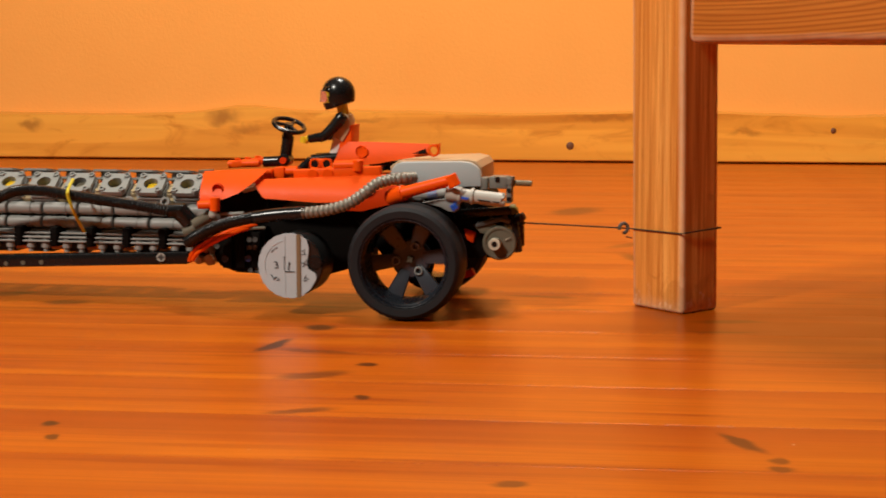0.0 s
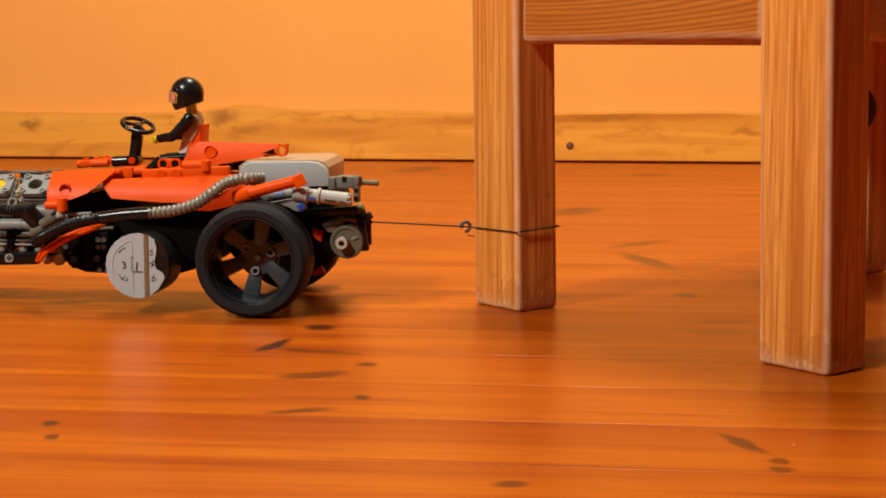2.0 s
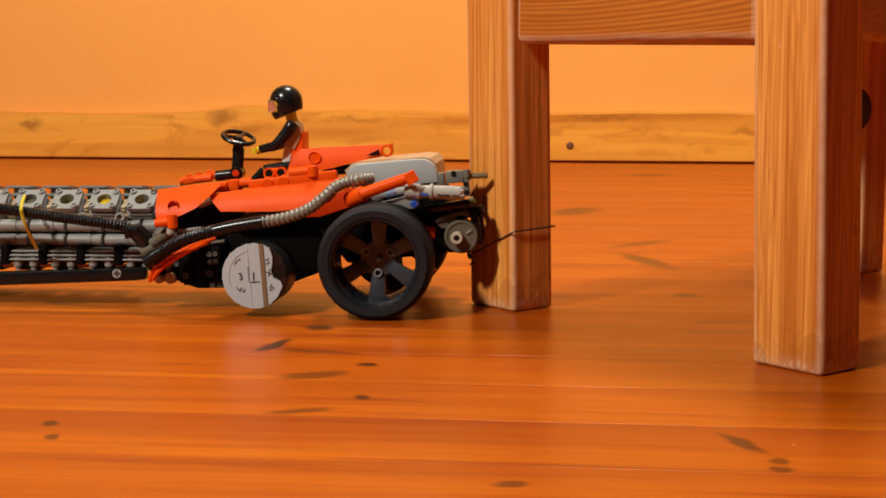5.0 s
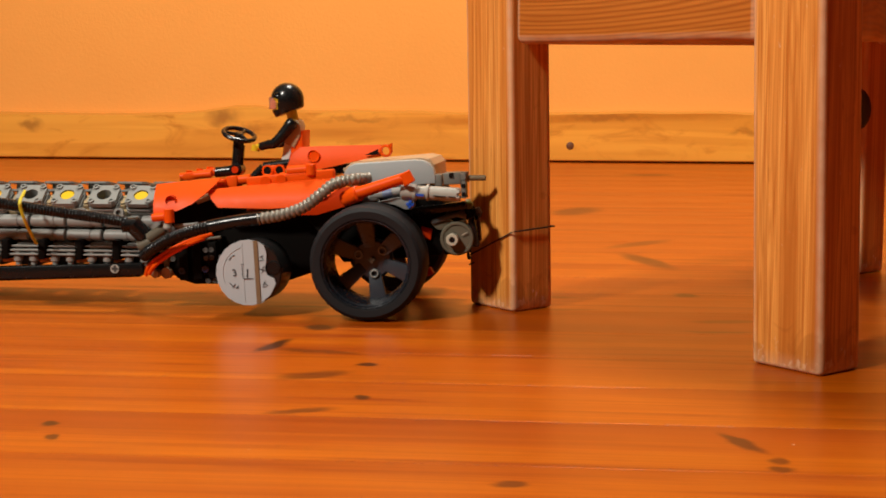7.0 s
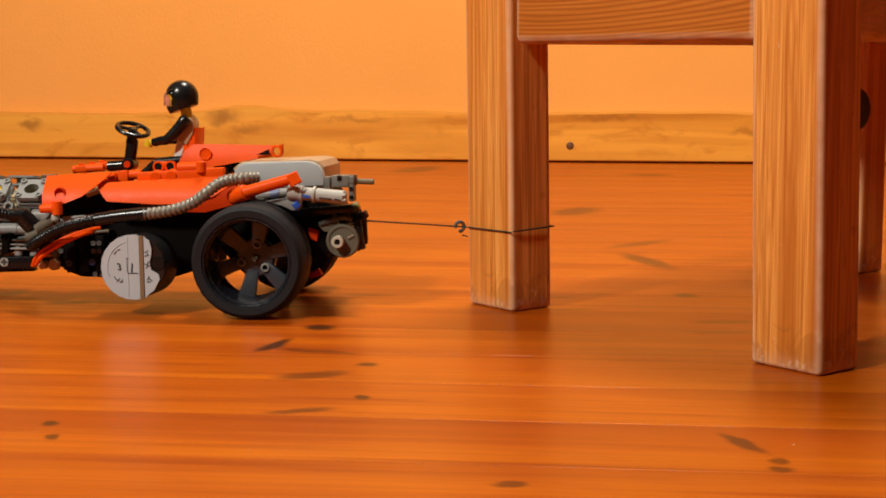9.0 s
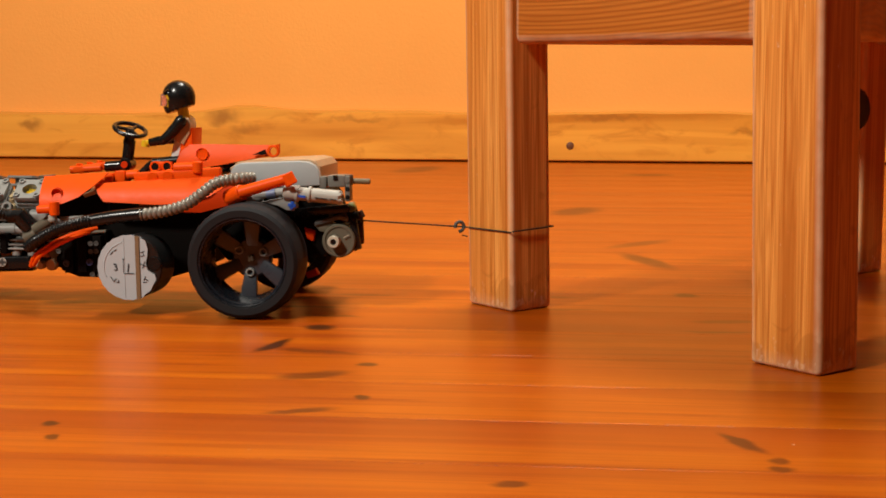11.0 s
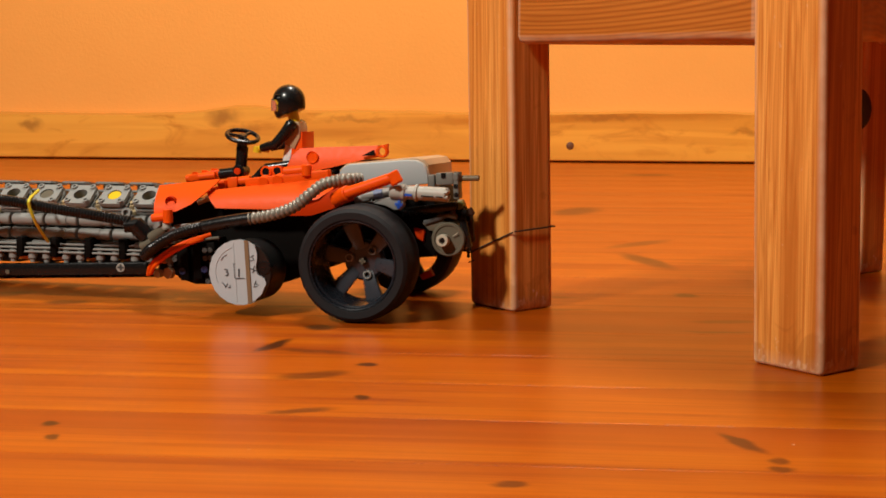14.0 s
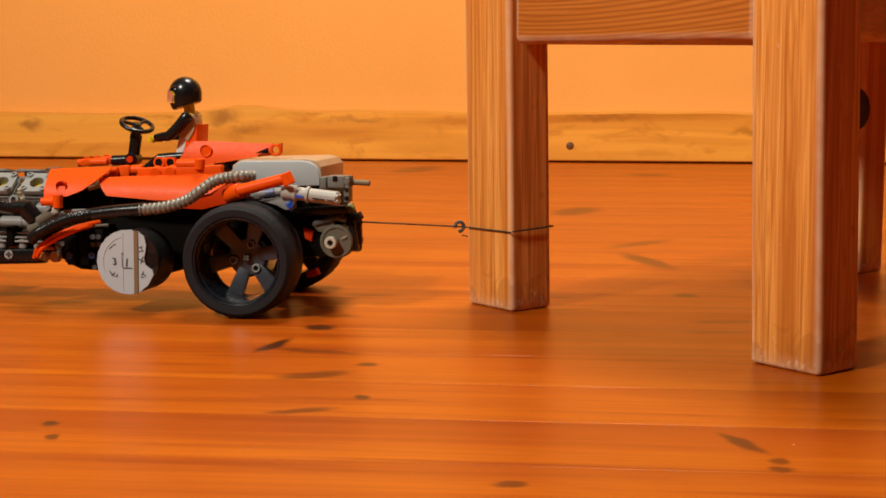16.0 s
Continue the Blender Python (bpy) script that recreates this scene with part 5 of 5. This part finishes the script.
# ---- floor boards ----
def floor():
    bm = bmesh.new()
    box(bm, (-3.0, -3.0, -0.03), (3.4, WALL_Y, -0.004))
    base = tagged(part("floor", bm, GAP, smooth=False), "orange varnished pine floor boards running along the wall", "floor", kind="structure")
    rng = random.Random(4)
    width, gap = 0.0825, 0.00008
    y = 0.647 - width * 45
    while y < WALL_Y:
        lo, hi = max(y, -3.0), min(y + width, WALL_Y - 0.001)
        if hi - lo > 0.01:
            ends = [-3.0, 3.4]
            for a, b in zip(ends, ends[1:]):
                k = bmesh.new()
                w, l = (hi - lo) / 2 - gap, (b - a) / 2 - 0.0005
                e = 0.00006
                top = [k.verts.new(c) for c in ((-l + e, -w + e, 0), (l - e, -w + e, 0), (l - e, w - e, 0), (-l + e, w - e, 0))]
                mid = [k.verts.new(c) for c in ((-l, -w, -e * 0.6), (l, -w, -e * 0.6), (l, w, -e * 0.6), (-l, w, -e * 0.6))]
                low = [k.verts.new(c) for c in ((-l, -w, -0.02), (l, -w, -0.02), (l, w, -0.02), (-l, w, -0.02))]
                k.faces.new(top)
                for p, q in ((top, mid), (mid, low)):
                    for i in range(4):
                        k.faces.new((p[i], q[i], q[(i + 1) % 4], p[(i + 1) % 4]))
                ob = part("plank", k, FLOOR, base, smooth=False)
                ob.location = ((a + b) / 2, (lo + hi) / 2, 0)
        y += width
    return base


floor()


# ---- what moves ----
CAR_ROWS = (
    (0, -0.1247, 1.0850, -4.0, 0, 0, 0), (0.5, -0.1554, 1.0842, -3.1, 0.31, 0.14, 0.0002), (1.0, -0.1896, 1.0845, -1.6, 0.14, 0.16, -0.0003), (1.5, -0.2179, 1.0845, -0.7, 0.28, 0.26, -0.0004),
    (2.0, -0.2389, 1.0850, 0.1, 0.28, 0.49, -0.0005), (2.3, -0.2438, 1.0828, 0.3, 0.33, -0.6, -0.0012), (3.5, -0.2435, 1.0823, 0.3, 0.1, -0.8, -0.0012), (3.7, -0.2405, 1.0835, 0.0, -0.3, 0.5, -0.0006), (3.8, -0.2320, 1.0845, 0.0, -1.2, 0.3, -0.0012), (3.9, -0.2125, 1.0860, 0.1, -2.0, 0.2, -0.0016),
    (4.0, -0.2002, 1.0880, 0.2, -2.16, 0.1, -0.0017), (4.1, -0.1885, 1.0890, 1.0, -2.12, 0.1, -0.0018), (4.2, -0.1724, 1.0895, 1.8, -2.1, 0.1, -0.0018), (4.35, -0.1580, 1.0880, 1.8, -3.0, -0.2, -0.0016), (4.6, -0.1555, 1.0860, 1.2, -4.2, -0.5, -0.0014), (5.4, -0.1555, 1.0845, 0.6, -4.3, -0.8, -0.0014), (5.55, -0.1720, 1.0840, 0.4, -3.2, -1.0, -0.0016), (5.9, -0.2250, 1.0815, 0.0, -2.2, -1.2, -0.0018), (6.1, -0.2400, 1.0805, 0.0, -1.3, -1.3, -0.0019),
    (6.3, -0.2413, 1.0802, -0.1, -1.25, -1.3, -0.0020), (6.4, -0.2365, 1.0812, -0.1, -1.9, -1.3, -0.0021), (6.5, -0.2242, 1.0826, 0.0, -2.7, -1.3, -0.0023), (6.6, -0.2050, 1.0820, -0.3, -2.8, -1.3, -0.0020), (6.7, -0.1955, 1.0815, -0.6, -2.9, -1.3, -0.0018), (6.8, -0.1800, 1.0810, -0.9, -3.0, -1.2, -0.0016), (6.9, -0.1655, 1.0808, -1.1, -3.05, -1.2, -0.0014), (7.0, -0.1564, 1.0805, -1.3, -3.1, -1.2, -0.0012),
    (7.1, -0.1553, 1.0825, -1.3, -3.7, -1.3, -0.0015), (7.3, -0.1555, 1.0842, -1.4, -4.15, -1.4, -0.0018), (8.3, -0.1555, 1.0842, -1.5, -4.15, -1.4, -0.0018), (8.4, -0.1640, 1.0795, -2.6, -3.7, -1.3, -0.0014), (8.5, -0.1816, 1.0784, -2.6, -3.1, -1.4, -0.0015), (8.6, -0.1910, 1.0786, -2.3, -2.7, -1.5, -0.0016), (8.7, -0.2050, 1.0788, -1.8, -2.2, -1.5, -0.0017), (8.8, -0.2225, 1.0792, -1.1, -1.6, -1.6, -0.0018), (8.9, -0.2360, 1.0795, -0.5, -1.1, -1.6, -0.0019),
    (9.0, -0.2405, 1.0797, -0.2, -0.87, -1.6, -0.0019), (9.2, -0.2425, 1.0797, -0.3, -0.8, -1.5, -0.0019), (11.3, -0.2425, 1.0796, -1.1, -1.1, -1.3, -0.0017), (11.5, -0.2398, 1.0796, -1.3, -1.47, -1.2, -0.0017), (11.6, -0.2340, 1.0800, -2.0, -1.9, -1.2, -0.0017), (11.7, -0.2220, 1.0805, -2.8, -2.1, -1.3, -0.0018), (11.8, -0.2085, 1.0812, -3.6, -2.1, -1.3, -0.0018), (11.9, -0.1955, 1.0818, -4.4, -2.1, -1.3, -0.0018),
    (12.0, -0.1778, 1.0790, -6.0, -2.8, -1.6, -0.0017), (12.1, -0.1640, 1.0755, -7.4, -3.4, -1.8, -0.0017), (12.2, -0.1552, 1.0732, -8.6, -3.9, -2.0, -0.0016), (14.7, -0.1547, 1.0730, -8.7, -3.9, -2.0, -0.0016), (14.8, -0.1720, 1.0735, -8.5, -3.3, -2.0, -0.0016), (14.9, -0.1880, 1.0740, -8.3, -2.8, -2.0, -0.0016), (15.0, -0.1965, 1.0745, -8.0, -2.5, -2.0, -0.0015),
    (15.1, -0.2130, 1.0765, -7.0, -1.4, -1.7, -0.0013), (15.2, -0.2260, 1.0785, -6.0, -0.7, -1.4, -0.0009), (15.3, -0.2380, 1.0805, -5.0, 0.0, -1.2, -0.0005), (15.45, -0.2420, 1.0820, -4.5, 0.27, -1.2, -0.0007), (16.0, -0.2417, 1.0822, -4.4, 0.27, -1.2, -0.0007),
)
# turn of the driven wheels, in degrees
SPIN = ((0, 53), (0.5, -20), (1.0, -98), (1.5, -184), (2.0, -260), (2.5, -335), (3.5, -497), (3.7, -512), (3.85, -492), (4.2, -390), (4.4, -345), (5.3, -230), (5.9, -335), (6.3, -395),
        (6.4, -392), (7.0, -280), (7.2, -250), (7.6, -185), (8.0, -122), (8.35, -68), (8.45, -90), (8.9, -182), (9.2, -232), (11.3, -552), (11.5, -570), (11.6, -562), (12.2, -453), (12.4, -427), (12.6, -392),
        (13.0, -330), (13.5, -247), (14.0, -168), (14.5, -90), (14.72, -58), (15.25, -188), (15.5, -235), (16.0, -312))


# turns of the crank
CRANK = ((0, -0.3), (0.1, 0), (2, 9.5), (3.6, 16), (3.75, 16), (4.4, 18.5), (5.3, 21.8), (5.5, 21.8), (6.2, 25), (6.3, 25.2), (6.4, 25.2), (7.23, 29), (8.32, 33), (8.42, 33), (9.2, 36.5), (11.3, 45), (11.5, 45.6),
         (11.6, 45.6), (12.507, 50), (14.7, 58.03), (14.8, 58.03), (16, 63.25))


def between(table, t):
    for (a, *p), (b, *q) in zip(table, table[1:]):
        if t <= b:
            f = (t - a) / (b - a)
            return [u + (v - u) * f for u, v in zip(p, q)]
    return list(table[-1][1:])


def motions():
    walk(the_chair, [(t, pose(x, y, 0, 0, 0, CHAIR_TURN)) for t, x, y in CHAIR_ROWS])
    ticks = [i / 10 for i in range(161)]
    poses, axles = [], []
    for t in ticks:
        x, y, a, p, r, dz = between(CAR_ROWS, t)
        body = pose(x, y, WHEEL_R + dz, r, p, a)
        poses.append((t, body))
        axles.append((t, body.inverted() @ pose(x, y, WHEEL_R, 0, 0, a) @ pose(0.0006 - 0.00075 * p, 0, 0)))
    walk(car, poses)
    walk(the_driver, poses)
    # the long frame flexes: the engine keeps level while the tail squats
    walk(engine, [(t, Matrix.Translation(PIVOT) @ pose(0, 0, 0, 0, -0.9 * between(CAR_ROWS, t)[3], 0) @ Matrix.Translation(-PIVOT)) for t in ticks])
    # the wheels stay on the floor while the body sinks and tilts on its springs
    for w in (near_wheel, far_wheel):
        y = w.location.y
        walk(w, [(t, m @ pose(0, y, 0, 0, between(SPIN, t)[0], 0)) for t, m in axles])
    # each piston follows its crank pin, neighbours half a turn apart
    for p, k, m in pistons:
        walk(p, [(i / 20, m @ pose(0, 0, 0.0272 + 0.0058 * math.cos(2 * math.pi * (between(CRANK, i / 20)[0] + 0.5 * k)))) for i in range(321)])
    # the two lengths of cord draw past each other as it slackens, and the strand on the leg drops with it
    first, second, strand = [], [], []
    half = CORD_LENGTH / 2
    for i in range(161):
        t = i / 10
        cx, cy = between(CHAIR_ROWS, t)
        tail = poses[i][1] @ Vector(TAIL)
        c = pose(cx, cy, 0, 0, 0, CHAIR_TURN)
        tight = c @ Vector((-0.0545, -0.0016, 0.0586))
        slack = max(0.0, min(1.15, (0.0745 - (tight - tail).length) / 0.014))
        # pressed between car and leg it lies flatter
        press = max(0.0, min(1.0, (0.004 - (tight.x - tail.x)) / 0.010))
        lie = c @ pose(0, 0, 0.0586, 0, -(34 - 14 * press) * slack - 1, 0)
        end = lie @ Vector((-0.0545, -0.0016, 0))
        gap = end - tail
        turn = pose(0, 0, 0, 0, math.degrees(math.atan2(-gap.z, math.hypot(gap.x, gap.y))), math.degrees(math.atan2(gap.y, gap.x)))
        first.append((t, Matrix.Translation(tail) @ turn))
        second.append((t, Matrix.Translation(end - gap.normalized() * half) @ turn))
        strand.append((t, lie))
    walk(cord_tail, first)
    walk(cord_hook, second)
    walk(the_strand, strand)
    walk(the_loop, [(t, pose(x, y, 0, 0, 0, CHAIR_TURN)) for t, x, y in CHAIR_ROWS])


CHAIR_ROWS = ((0, 0.0655, 1.0514), (0.5, 0.0335, 1.0507), (1.0, -0.0015, 1.0500), (1.5, -0.0305, 1.0493), (2.0, -0.0515, 1.0487), (2.5, -0.0563, 1.0486), (4.2, -0.0563, 1.0486),
              (4.5, -0.0551, 1.0486), (5.4, -0.0551, 1.0486), (5.8, -0.0563, 1.0486), (6.8, -0.0563, 1.0486), (7.1, -0.0551, 1.0486), (8.4, -0.0553, 1.0486), (9.0, -0.0560, 1.0486), (12.1, -0.0563, 1.0486), (12.4, -0.0551, 1.0486), (14.8, -0.0551, 1.0486), (15.3, -0.0563, 1.0486), (16, -0.0563, 1.0486))
TAIL = (0.0771, -0.0340, 0.0252)
motions()
